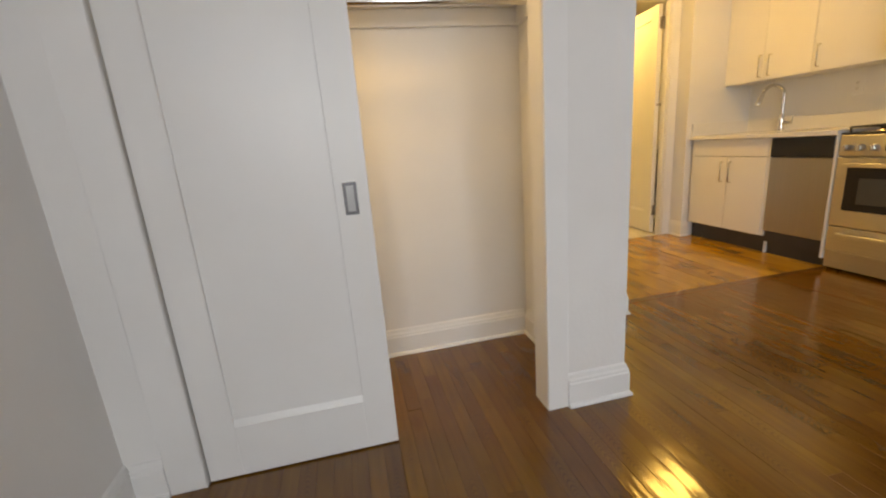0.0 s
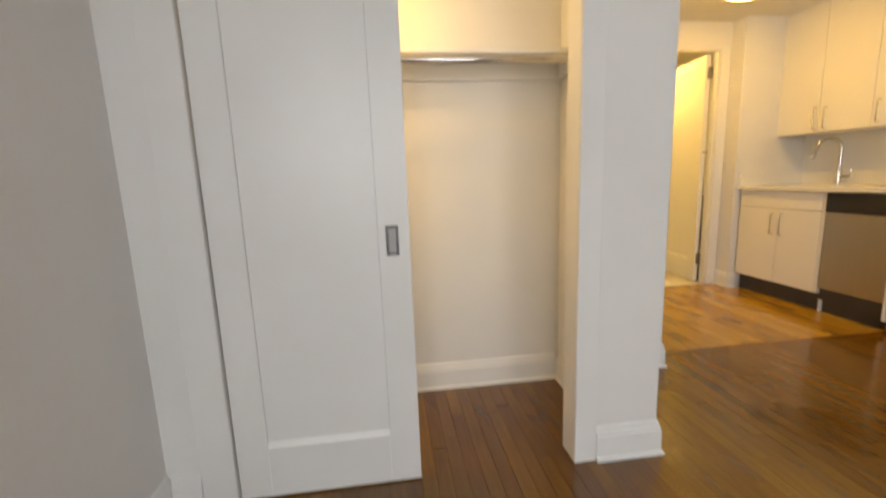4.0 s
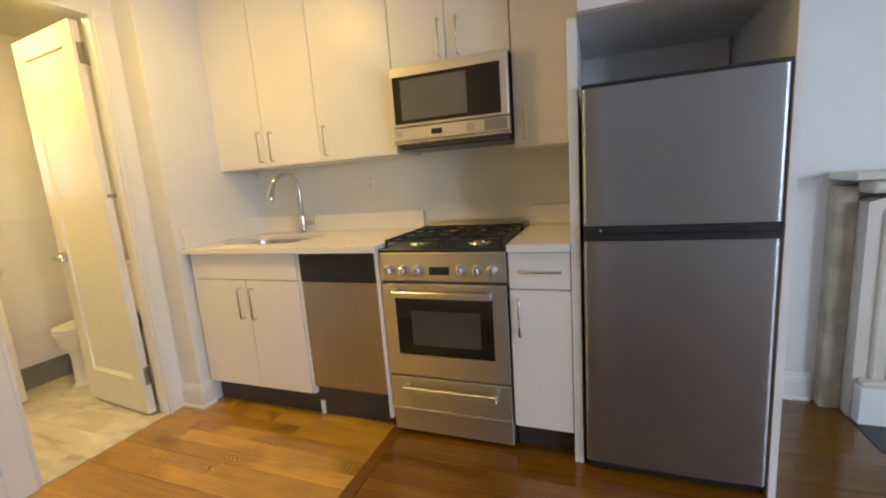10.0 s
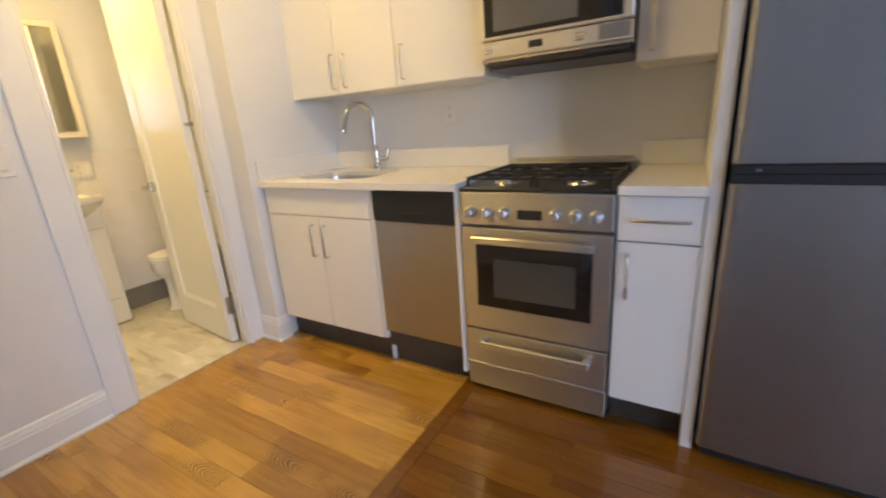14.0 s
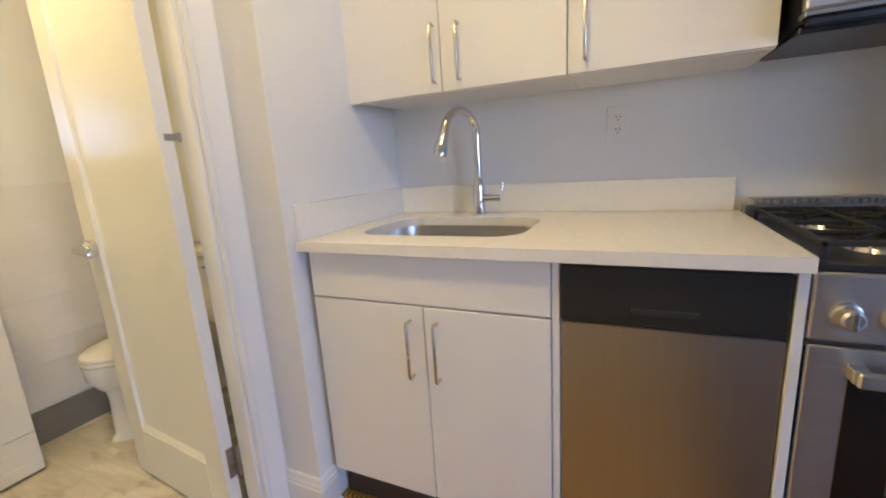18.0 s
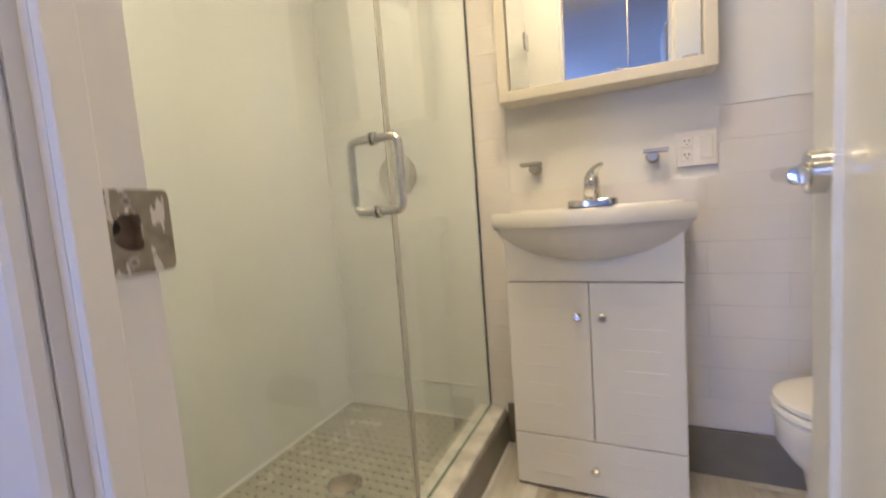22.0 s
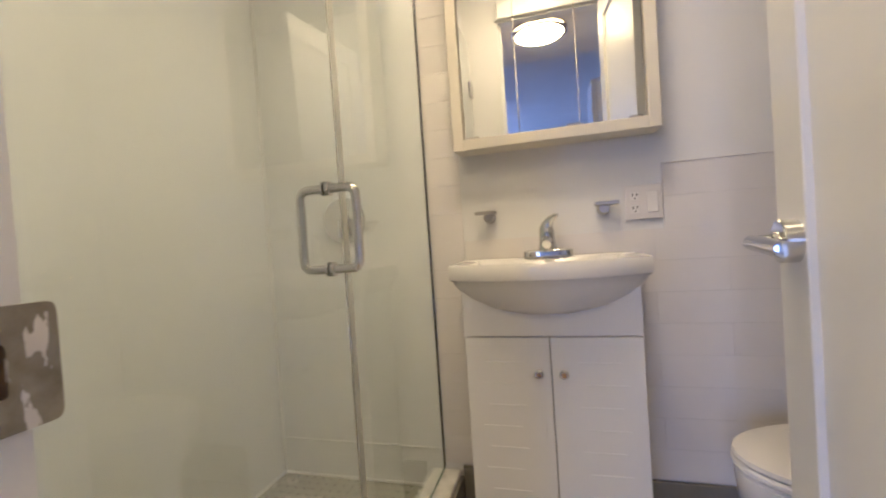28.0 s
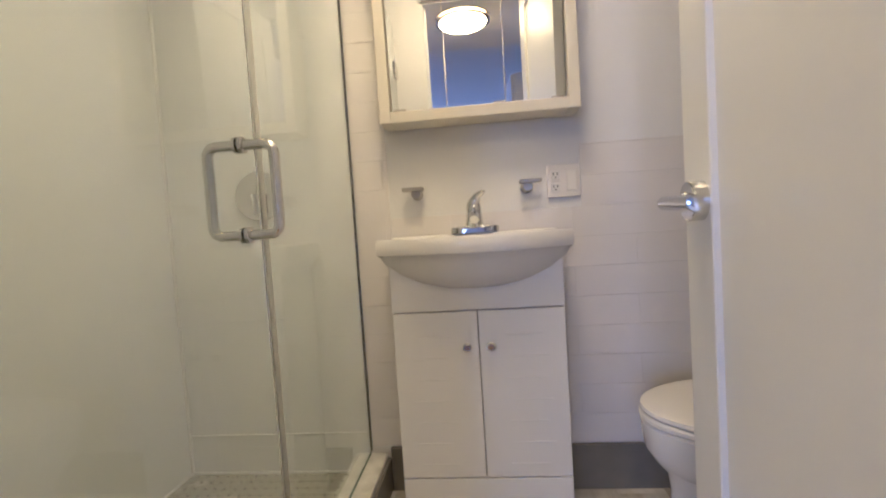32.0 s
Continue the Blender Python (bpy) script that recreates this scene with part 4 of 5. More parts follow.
def microwave():
    y0, y1, z0, z1, x = 1.747, 2.314, 1.373, 1.739, 3.755
    m = thing("microwave", (3.95, 2.04, z0), "stainless steel over-the-range microwave with a dark glass door", "microwave")
    part("body", box((x + 0.03, y0 + 0.002, z0 + 0.006), (KW, y1 - 0.002, z1)), BLACK, m)
    door = part("door", slab((x, y0, z0 + 0.092), (x + 0.032, y1, z1), 0.006, 2), MW_STEEL, m, "steel door frame")
    part("glass", slab((x - 0.003, y0 + 0.035, z0 + 0.105), (x + 0.001, y1 - 0.012, z1 - 0.045), 0.001), DARKGLASS, door, "black door glass")
    part("window", slab((x - 0.0045, 1.935, z0 + 0.122), (x - 0.0028, 2.262, z1 - 0.062), 0.0008), MWWIN, door, "tinted window mesh")
    cp = part("control_panel", slab((x + 0.002, y0, z0 + 0.026), (x + 0.032, y1, z0 + 0.09), 0.004), MW_STEEL, m, "steel control strip")
    part("display", slab((x + 0.0005, 2.065, z0 + 0.046), (x + 0.003, 2.12, z0 + 0.071), 0.0006), DISPLAY, cp)
    for y in (2.27, 1.91):
        for r in range(3):
            for c in range(3):
                part("button", slab((x + 0.0005, y + c * 0.012, z0 + 0.043 + r * 0.011), (x + 0.003, y + c * 0.012 + 0.010, z0 + 0.051 + r * 0.011), 0.0005), NICKEL, cp)
    part("door_button", slab((x - 0.001, y0 + 0.012, z0 + 0.036), (x + 0.003, y0 + 0.115, z0 + 0.084), 0.002), STEEL, cp, "square steel door button")
    rim = bmesh.new()
    box((x - 0.002, y0 - 0.002, z0 + 0.012), (x + 0.04, y1 + 0.002, z0 + 0.024), 0.002, rim)
    part("lower_rim", rim, NICKEL, m, "steel lower rim")
    gr = bmesh.new()
    for k in range(5):
        box((x + 0.012 + k * 0.05, y0 + 0.01, z0 - 0.002), (x + 0.042 + k * 0.05, y1 - 0.01, z0 + 0.011), 0.001, gr)
    box((x + 0.05, y0 + 0.004, z0 - 0.012), (KW, y1 - 0.004, z0 + 0.004), 0.003, gr)
    part("vent_grille", gr, PULLGREY, m, "dark underside grille")


microwave()


def refrigerator():
    y0, y1, x = 0.834, 1.438, 3.464
    f = thing("refrigerator", (3.8, 1.147, 0.0), "brushed stainless steel top-freezer refrigerator", "refrigerator")
    part("body", box((x + 0.055, y0 + 0.004, 0.035), (4.10, y1 - 0.004, 1.475), 0.004), BLACK, f, "black cabinet body")
    def bowed(z0, z1):
        pts, n, r = [(x + 0.05, y0)], 30, 0.016
        pts += [(x + 0.007 + r - r * math.sin(a), y0 + r - r * math.cos(a)) for a in (0.0, 0.31, 0.63, 0.94, 1.26)]
        for k in range(n + 1):
            u = k / n
            pts.append((x + 0.007 * (2 * u - 1) ** 2 + 0.0003 * math.sin(9 * u + 1.0) * u * (1 - u) * 4, y0 + r + (y1 - y0 - 2 * r) * u))
        pts += [(x + 0.007 + r - r * math.sin(a), y1 - r + r * math.cos(a)) for a in (1.26, 0.94, 0.63, 0.31, 0.0)]
        pts.append((x + 0.05, y1))
        return extrude(pts, "z", z0, z1)
    part("freezer_door", bowed(0.998, 1.478), FRIDGE, f, "upper steel freezer door", smooth=True)
    part("fridge_door", bowed(0.045, 0.942), FRIDGE, f, "lower steel refrigerator door", smooth=True)
    part("handle_channel", slab((x + 0.004, y0 + 0.002, 0.943), (x + 0.05, y1 - 0.002, 0.997), 0.002), BLACK, f, "black recessed handle band")
    part("lip", slab((x - 0.002, y0 + 0.002, 0.968), (x + 0.01, y1 - 0.002, 0.994), 0.003), BLACK, f)
    part("lock", lathe((x - 0.002, y1 - 0.06, 0.981), [(0.005, 0), (0.004, -0.002)], "x", 12), CHROME, f)
    part("top_cap", slab((x + 0.002, y0, 1.4785), (x + 0.10, y1, 1.492), 0.003), BLACK, f, "black hinge cap strip")
    part("grille", slab((x + 0.03, y0 + 0.01, 0.004), (x + 0.05, y1 - 0.01, 0.043), 0.002), BLACK, f)
    for y in (y0 + 0.05, y1 - 0.05):
        part("foot", lathe((3.56, y, 0.0), [(0.018, 0), (0.018, 0.034)], "z", 12), BLACK, f)


refrigerator()

# ---- bathroom ----
part("trim_curb", slab((2.53, 3.755, -0.006), (2.638, 5.028, 0.132), 0.004), CURB, None, "veined marble shower curb", kind="structure", category="curb")
part("trim_curb_face", slab((2.6385, 3.755, -0.006), (2.648, 5.028, 0.112), 0.002), GREYBASE, None, "grey tiled face of the shower curb", kind="structure", category="curb")
part("trim_curb_bead", tube([(2.655, 3.779, 0.004), (2.655, 5.0, 0.004)], 0.0065, 8), TRIM, None, "white caulk bead along the curb", kind="structure", category="trim")
part("trim_base_tile", slab((2.65, 5.016, -0.006), (4.13, 5.0285, 0.152), 0.002), GREYBASE, None, "grey-brown base tile along the bathroom wall", kind="structure", category="baseboard")
part("trim_base_tile_side", slab((4.118, 3.777, -0.006), (4.129, 5.015, 0.152), 0.002), GREYBASE, None, "grey-brown base tile along the bathroom side wall", kind="structure", category="baseboard")
FLOOR_GROUT = paint("pale_floor_grout", (0.50, 0.485, 0.41), 0.6, 0.1)
part("shower_floor", box((1.90, 3.754, -0.006), (2.53, 5.03, 0.0626)), FLOOR_GROUT, None, "grout bed of the shower floor", kind="structure", category="floor")

GX = 2.577
CAULK = "white caulk bead in the shower corner"
part("trim_caulk", tube([(1.908, 5.022, 0.066), (1.908, 5.022, 2.34)], 0.0055, 8), TRIM, None, CAULK, kind="structure", category="trim")
part("trim_caulk", tube([(1.908, 3.79, 0.067), (1.908, 5.02, 0.067)], 0.005, 8), TRIM, None, CAULK, kind="structure", category="trim")
part("trim_caulk", tube([(1.91, 5.022, 0.067), (2.53, 5.022, 0.067)], 0.005, 8), TRIM, None, CAULK, kind="structure", category="trim")


part("trim_caulk", tube([(1.91, 5.0245, 0.205), (2.56, 5.0245, 0.205)], 0.003, 8), TRIM, None, "pale joint above the shower base tiles", kind="structure", category="trim")

SEAL = glass_mat("clear_vinyl_seal", (0.80, 0.80, 0.76), 0.35)


def shower_screen():
    s = thing("shower_screen", (GX, 4.4, 0.132), "frameless clear glass shower screen with a hinged door", "shower screen")
    z0, z1 = 0.140, 2.02
    for nm, y0, y1 in (("fixed_pane", 4.43, 5.020), ("door_pane", 3.80, 4.4085)):
        p = part(nm, box((GX - 0.004, y0, z0), (GX + 0.004, y1, z1), 0.0008), GLASS, s)
        p.visible_shadow = False
    part("edge_strip", box((GX - 0.0055, 4.409, z0), (GX + 0.0055, 4.4295, z1), 0.001), SEAL, s, "translucent edge seal").visible_shadow = False
    part("wall_channel", box((GX - 0.006, 5.0205, z0), (GX + 0.006, 5.0275, z1)), BLACK, s, "dark wall joint")
    part("bottom_sweep", box((GX - 0.005, 3.80, 0.1335), (GX + 0.005, 5.02, 0.1395)), GLASS_EDGE, s).visible_shadow = False
    h = part("handle", tube(
        [Vector((GX - 0.006, 4.357, 1.069))] + [Vector((GX - 0.047, 4.357, 1.069))] + arc((GX - 0.047, 4.357, 1.051), 0.018, 90, 180, 5) +
        arc((GX - 0.047, 4.357, 0.925), 0.018, 180, 270, 5) + [Vector((GX - 0.006, 4.357, 0.907))], 0.0095, 14), CHROME, s, "round chrome door pull", smooth=True)
    part("handle", tube(
        [Vector((GX + 0.006, 4.357, 1.069))] + [Vector((GX + 0.047, 4.357, 1.069))] + arc((GX + 0.047, 4.357, 1.051), 0.018, 90, 0, 5) +
        arc((GX + 0.047, 4.357, 0.925), 0.018, 0, -90, 5) + [Vector((GX + 0.006, 4.357, 0.907))], 0.0095, 14), CHROME, s, "round chrome door pull", smooth=True)
    for z in (1.069, 0.907):
        for sx in (-1, 1):
            part("washer", lathe((GX + sx * 0.0045, 4.357, z), [(0.015, 0), (0.015, sx * 0.006), (0.012, sx * 0.008)], "x", 20), CHROME, s, smooth=True)
    for z in (0.40, 1.75):
        part("hinge", slab((GX - 0.012, 3.778, z - 0.045), (GX + 0.012, 3.85, z + 0.045), 0.003), CHROME, s, "chrome glass hinge")


shower_screen()

valve = thing("shower_valve", (2.25, 5.01, 1.05), "round chrome shower valve plate with a small lever", "valve")
part("plate", lathe((2.25, 5.014, 1.05), [(0.085, 0), (0.083, -0.006), (0.05, -0.010), (0.024, -0.011), (0.022, -0.045)], "y", 36), CHROME, valve, smooth=True)
part("lever", tube([(2.25, 4.968, 1.05), (2.256, 4.962, 1.02), (2.258, 4.958, 0.985)], [0.011, 0.008, 0.006], 12), CHROME, valve, smooth=True)
drain = thing("shower_drain", (2.245, 4.53, 0.064), "round steel shower drain grate", "drain")
part("rim", lathe((2.245, 4.53, 0.0645), [(0.055, 0), (0.053, 0.003), (0.046, 0.003), (0.045, 0.001)], "z", 28), NICKEL, drain, smooth=True)
part("grate", lathe((2.245, 4.53, 0.066), [(0.045, 0), (0.045, 0.0012)], "z", 28), WORN, drain)


def vanity():
    x0, x1, yf, z1 = 2.739, 3.222, 4.788, 0.80
    v = thing("bathroom_vanity", ((x0 + x1) / 2, 4.9, 0.0), "small white vanity cabinet with embossed doors and a drawer", "vanity")
    part("body", box((x0 + 0.002, yf + 0.017, 0.012), (x1 - 0.002, 5.014, z1)), CAB, v)
    part("fascia", slab((x0, yf, 0.666), (x1, yf + 0.016, z1), 0.0015), CAB, v)
    # same added sheet behind the vanity fronts, its colour acting as gap shade
    part("shadow_gap", box((x0 + 0.006, yf + 0.0155, 0.02), (x1 - 0.006, yf + 0.0168, 0.67)), GAP_GREY, v)
    part("plinth", box((x0 + 0.01, yf + 0.02, 0.0), (x1 - 0.01, 5.014, 0.013)), GAP_GREY, v)
    mid = (x0 + x1) / 2
    for a, b, kx in ((x0, mid, mid - 0.033), (mid, x1, mid + 0.033)):
        d = part("door", slab((a + 0.0015, yf, 0.184), (b - 0.0015, yf + 0.016, 0.662), 0.0015), CAB, v)
        c = (a + b) / 2
        side = -1 if a < mid - 0.1 else 1
        for k in range(7):
            z, shift = 0.222 + k * 0.0615, side * (0.022 if k % 2 else 0.006)
            part("embossed_line", box((c + shift - 0.054, yf - 0.0013, z), (c + shift + 0.054, yf + 0.001, z + 0.003), 0.0007), CAB, d)
        k = part("knob", lathe((kx, yf, 0.565), [(0.006, 0), (0.006, -0.012), (0.0125, -0.017), (0.0125, -0.022), (0.008, -0.026)], "y", 20), CHROME, d, "small round chrome knob", smooth=True)
    dr = part("drawer", slab((x0 + 0.0015, yf, 0.014), (x1 - 0.0015, yf + 0.016, 0.180), 0.0015), CAB, v)
    for z in (0.06, 0.125):
        for a, b in ((2.80, 2.92), (3.04, 3.16)):
            part("embossed_line", box((a, yf - 0.0013, z), (b, yf + 0.001, z + 0.003), 0.0007), CAB, dr)
    part("knob", lathe((mid, yf, 0.098), [(0.006, 0), (0.006, -0.012), (0.0125, -0.017), (0.0125, -0.022), (0.008, -0.026)], "y", 20), CHROME, dr, "small round chrome knob", smooth=True)


vanity()


def basin():
    cx, back = 2.980, 5.014
    b = thing("bathroom_sink", (cx, 4.87, 0.80), "glossy white ceramic sink with a bowed front on the vanity", "sink")
    hw, side, bow = 0.272, 4.775, 0.088
    out = [(cx - hw, back), (cx - hw, 4.93), (cx - hw, side)]
    n = 22
    for k in range(1, n):
        u = -1 + 2 * k / n
        out.append((cx + hw * u, side - bow * (1 - abs(u) ** 2.2)))
    out += [(cx + hw, side), (cx + hw, 4.93), (cx + hw, back)]
    bm = bmesh.new()
    def ring(sx, sy, z, inner=False):
        r = []
        for px, py in out:
            if inner:
                px = cx + max(-0.85, min(0.85, (px - cx) / hw)) * hw
                py = min(py, 4.95)
            else:
                py = min(py, back)
            r.append(bm.verts.new((cx + (px - cx) * sx, back + (py - back) * sy if not inner else 4.83 + (py - 4.83) * sy, z)))
        return r
    rings = [ring(0.30, 0.60, 0.722), ring(0.52, 0.72, 0.729), ring(0.70, 0.82, 0.748), ring(0.83, 0.89, 0.775), ring(0.92, 0.94, 0.806),
             ring(0.962, 0.968, 0.8265), ring(0.992, 0.996, 0.832), ring(1.0, 1.003, 0.840), ring(1.0, 1.003, 0.868), ring(0.985, 0.993, 0.876), ring(0.95, 0.97, 0.876),
             ring(0.93, 0.90, 0.874, True), ring(0.86, 0.80, 0.855, True), ring(0.70, 0.62, 0.815, True), ring(0.35, 0.30, 0.795, True)]
    m = len(out)
    for a, c in zip(rings, rings[1:]):
        for k in range(m):
            bm.faces.new((a[k], a[(k + 1) % m], c[(k + 1) % m], c[k]))
    bm.faces.new(rings[0])
    bm.faces.new(rings[-1])
    part("bowl", bm, CERAMIC, b, smooth=True)
    part("deck", slab((cx - hw + 0.012, 4.945, 0.862), (cx + hw - 0.012, 5.012, 0.8785), 0.006, 2), CERAMIC, b)
    part("drain", lathe((cx, 4.83, 0.795), [(0.02, 0.001), (0.018, 0.003), (0.01, 0.002)], "z", 20), CHROME, b, smooth=True)
    f = thing("bathroom_faucet", (cx, 4.96, 0.8785), "chrome centreset bathroom faucet with one lever", "faucet")
    fx = cx + 0.007
    foot = [(fx + sg * 0.050 + 0.026 * math.cos(k), 4.957 + 0.026 * math.sin(k)) for sg, a0 in ((1, -90), (-1, 90))
            for k in [math.radians(a0 + 18 * i) for i in range(11)]]
    fb = bmesh.new()
    levels = [[fb.verts.new((fx + (x - fx) * q, 4.957 + (y - 4.957) * q, z)) for x, y in foot]
              for q, z in ((1.0, 0.8787), (1.0, 0.893), (0.975, 0.898), (0.90, 0.900))]
    for lo, hi in zip(levels, levels[1:]):
        for k in range(len(foot)):
            fb.faces.new((lo[k], lo[(k + 1) % len(foot)], hi[(k + 1) % len(foot)], hi[k]))
    fb.faces.new(levels[-1])
    part("base", fb, CHROME, f, smooth=True)
    part("body", lathe((fx, 4.957, 0.896), [(0.032, 0), (0.028, 0.012), (0.0245, 0.03), (0.0235, 0.052), (0.0245, 0.06)], "z", 28), CHROME, f, smooth=True)
    part("spout", tube([(fx, 4.952, 0.918), (fx, 4.92, 0.930), (fx, 4.885, 0.930), (fx, 4.866, 0.918)], [0.017, 0.0155, 0.014, 0.0135], 16), CHROME, f, smooth=True)
    part("lever", tube([(fx, 4.957, 0.957), (fx, 4.957, 0.966), (fx + 0.004, 4.954, 0.980), (fx + 0.014, 4.944, 0.994), (fx + 0.027, 4.936, 1.002), (fx + 0.036, 4.930, 1.005)],
                        [0.0238, 0.0225, 0.017, 0.0115, 0.008, 0.005], 16), CHROME, f, smooth=True)


basin()
outlet("outlet", (3.281, 5.022, 1.028), (1, 0, 0), (0, -1, 0), 0.105, 0.105, "white outlet and switch plate beside the sink", 2, TILE)
BAR_NICKEL = metal("worn_nickel", (0.46, 0.44, 0.41), 0.34, None, 0.06)
for x, s in ((2.802, -1), (3.163, 1)):
    hk = thing("wall_bracket", (x, 5.02, 1.025), "small nickel wall bracket with a flat bar above the sink", "bracket", "brackets above the sink")
    part("mount", lathe((x, 5.0285, 1.016), [(0.019, 0), (0.019, -0.006), (0.0165, -0.010), (0.0165, -0.044), (0.014, -0.046)], "y", 24), BAR_NICKEL, hk, smooth=True)
    ends = sorted((x - s * 0.026, x + s * 0.042))
    part("bar", slab((ends[0], 4.962, 1.0255), (ends[1], 5.004, 1.0365), 0.002), BAR_NICKEL, hk)


def medicine_cabinet():
    x0, x1, z0, z1, yf, w = 2.714, 3.324, 1.232, 1.90, 4.917, 0.034
    c = thing("medicine_cabinet", (3.02, 4.97, z0), "cream framed medicine cabinet with three mirror doors", "cabinet")
    cream = paint("cream_frame", (0.76, 0.715, 0.615), 0.38, 0.03, 3.0, 0.05)
    part("body", box((x0 + 0.003, 4.946, z0 + 0.003), (x1 - 0.003, 5.0285, z1 - 0.003)), cream, c)
    for nm, lo, hi in (("frame_side", (x0, z0), (x0 + w, z1)), ("frame_side", (x1 - w, z0), (x1, z1)),
                       ("frame_rail", (x0 + w, z0), (x1 - w, z0 + w)), ("frame_rail", (x0 + w, z1 - w), (x1 - w, z1))):
        part(nm, slab((lo[0], yf, lo[1]), (hi[0], 5.0, hi[1]), 0.002), cream, c)
    xs = [x0 + w + 0.003, 2.926, 3.105, x1 - w - 0.003]
    for a, b in zip(xs, xs[1:]):
        bm = bmesh.new()
        lo, hi = z0 + w + 0.002, z1 - w - 0.002
        lean = (hi - lo) * math.tan(radians(1.75))
        box((a + 0.0012, 4.936, lo), (b - 0.0012, 4.942, hi), 0, bm)
        for v in bm.verts:
            v.co.y -= lean * (v.co.z - lo) / (hi - lo)
        d = part("mirror_door", bm, MIRROR, c, "mirror glass door")
        part("edge", box((b - 0.002, 4.93, lo), (b + 0.0005, 4.935, hi)), NICKEL, d) if b < 3.2 else None
    for x in (x0 + w + 0.03, 3.085, x1 - w - 0.03):
        part("clip", slab((x - 0.018, 4.928, z0 + w - 0.001), (x + 0.018, 4.9355, z0 + w + 0.009), 0.001), NICKEL, c, "small metal door clip")


medicine_cabinet()


def toilet():
    t = thing("toilet", (3.73, 4.72, 0.0), "white ceramic toilet with its lid closed", "toilet")
    cy = 4.715
    def egg(x0, x1, w, z, bm, n=32):
        ring = []
        for k in range(n):
            a = 2 * math.pi * k / n
            u = math.cos(a)
            xx = (x0 + x1) / 2 - (x1 - x0) / 2 * u
            ww = w * abs(math.sin(a)) ** 0.92 * (1.0 - 0.14 * u)
            ring.append(bm.verts.new((xx, cy + math.copysign(ww, math.sin(a)), z * 0.942)))
        return ring
    def loft(levels):
        bm = bmesh.new()
        rs = [egg(*l, bm) for l in levels]
        for a, b in zip(rs, rs[1:]):
            for k in range(len(a)):
                bm.faces.new((a[k], a[(k + 1) % len(a)], b[(k + 1) % len(a)], b[k]))
        bm.faces.new(rs[0])
        bm.faces.new(rs[-1])
        return bm
    part("bowl", loft([(3.425, 3.98, 0.108, 0.0), (3.43, 3.98, 0.108, 0.012), (3.445, 3.95, 0.092, 0.03), (3.452, 3.94, 0.088, 0.20), (3.445, 3.93, 0.098, 0.25),
                       (3.42, 3.92, 0.138, 0.278), (3.395, 3.91, 0.169, 0.32), (3.388, 3.90, 0.180, 0.392), (3.395, 3.90, 0.174, 0.398)]), CERAMIC, t, smooth=True)
    part("seat", loft([(3.392, 3.88, 0.178, 0.400), (3.386, 3.885, 0.183, 0.405), (3.386, 3.885, 0.183, 0.414), (3.392, 3.88, 0.178, 0.419)]), PLASTIC, t, "white plastic seat", smooth=True)
    part("lid", loft([(3.393, 3.88, 0.177, 0.421), (3.388, 3.885, 0.182, 0.426), (3.390, 3.885, 0.180, 0.436), (3.41, 3.87, 0.160, 0.443), (3.50, 3.82, 0.09, 0.446)]), PLASTIC, t, "closed white plastic lid", smooth=True)
    part("tank", slab((3.91, cy - 0.20, 0.37), (4.105, cy + 0.20, 0.74), 0.03, 3), CERAMIC, t, smooth=True)
    part("tank_lid", slab((3.90, cy - 0.21, 0.742), (4.112, cy + 0.21, 0.775), 0.01, 2), CERAMIC, t, smooth=True)
    part("flush_lever", tube([(3.908, cy - 0.14, 0.69), (3.893, cy - 0.14, 0.69), (3.89, cy - 0.09, 0.685)], 0.006, 10), CHROME, t, smooth=True)
    part("neck", slab((3.88, cy - 0.10, 0.0), (4.06, cy + 0.10, 0.371), 0.02, 2), CERAMIC, t, smooth=True)
    v = thing("water_valve", (4.02, 4.42, 0.2), "chrome toilet water supply valve with a hose", "valve")
    part("stub", tube([(4.125, 4.42, 0.2), (4.05, 4.42, 0.2)], 0.008, 10), CHROME, v, smooth=True)
    part("handle", lathe((4.05, 4.42, 0.2), [(0.018, 0), (0.018, -0.02)], "x", 14), CHROME, v, smooth=True)
    part("hose", tube([(4.055, 4.42, 0.205), (4.055, 4.43, 0.28), (4.03, 4.52, 0.33), (4.01, 4.56, 0.37)], 0.006, 10), NICKEL, v, smooth=True)


toilet()

# ---- fireplace ----
BARE = paint("bare_plaster", (0.50, 0.43, 0.34), 0.8, 0.32, 9.0, 0.3, 40)


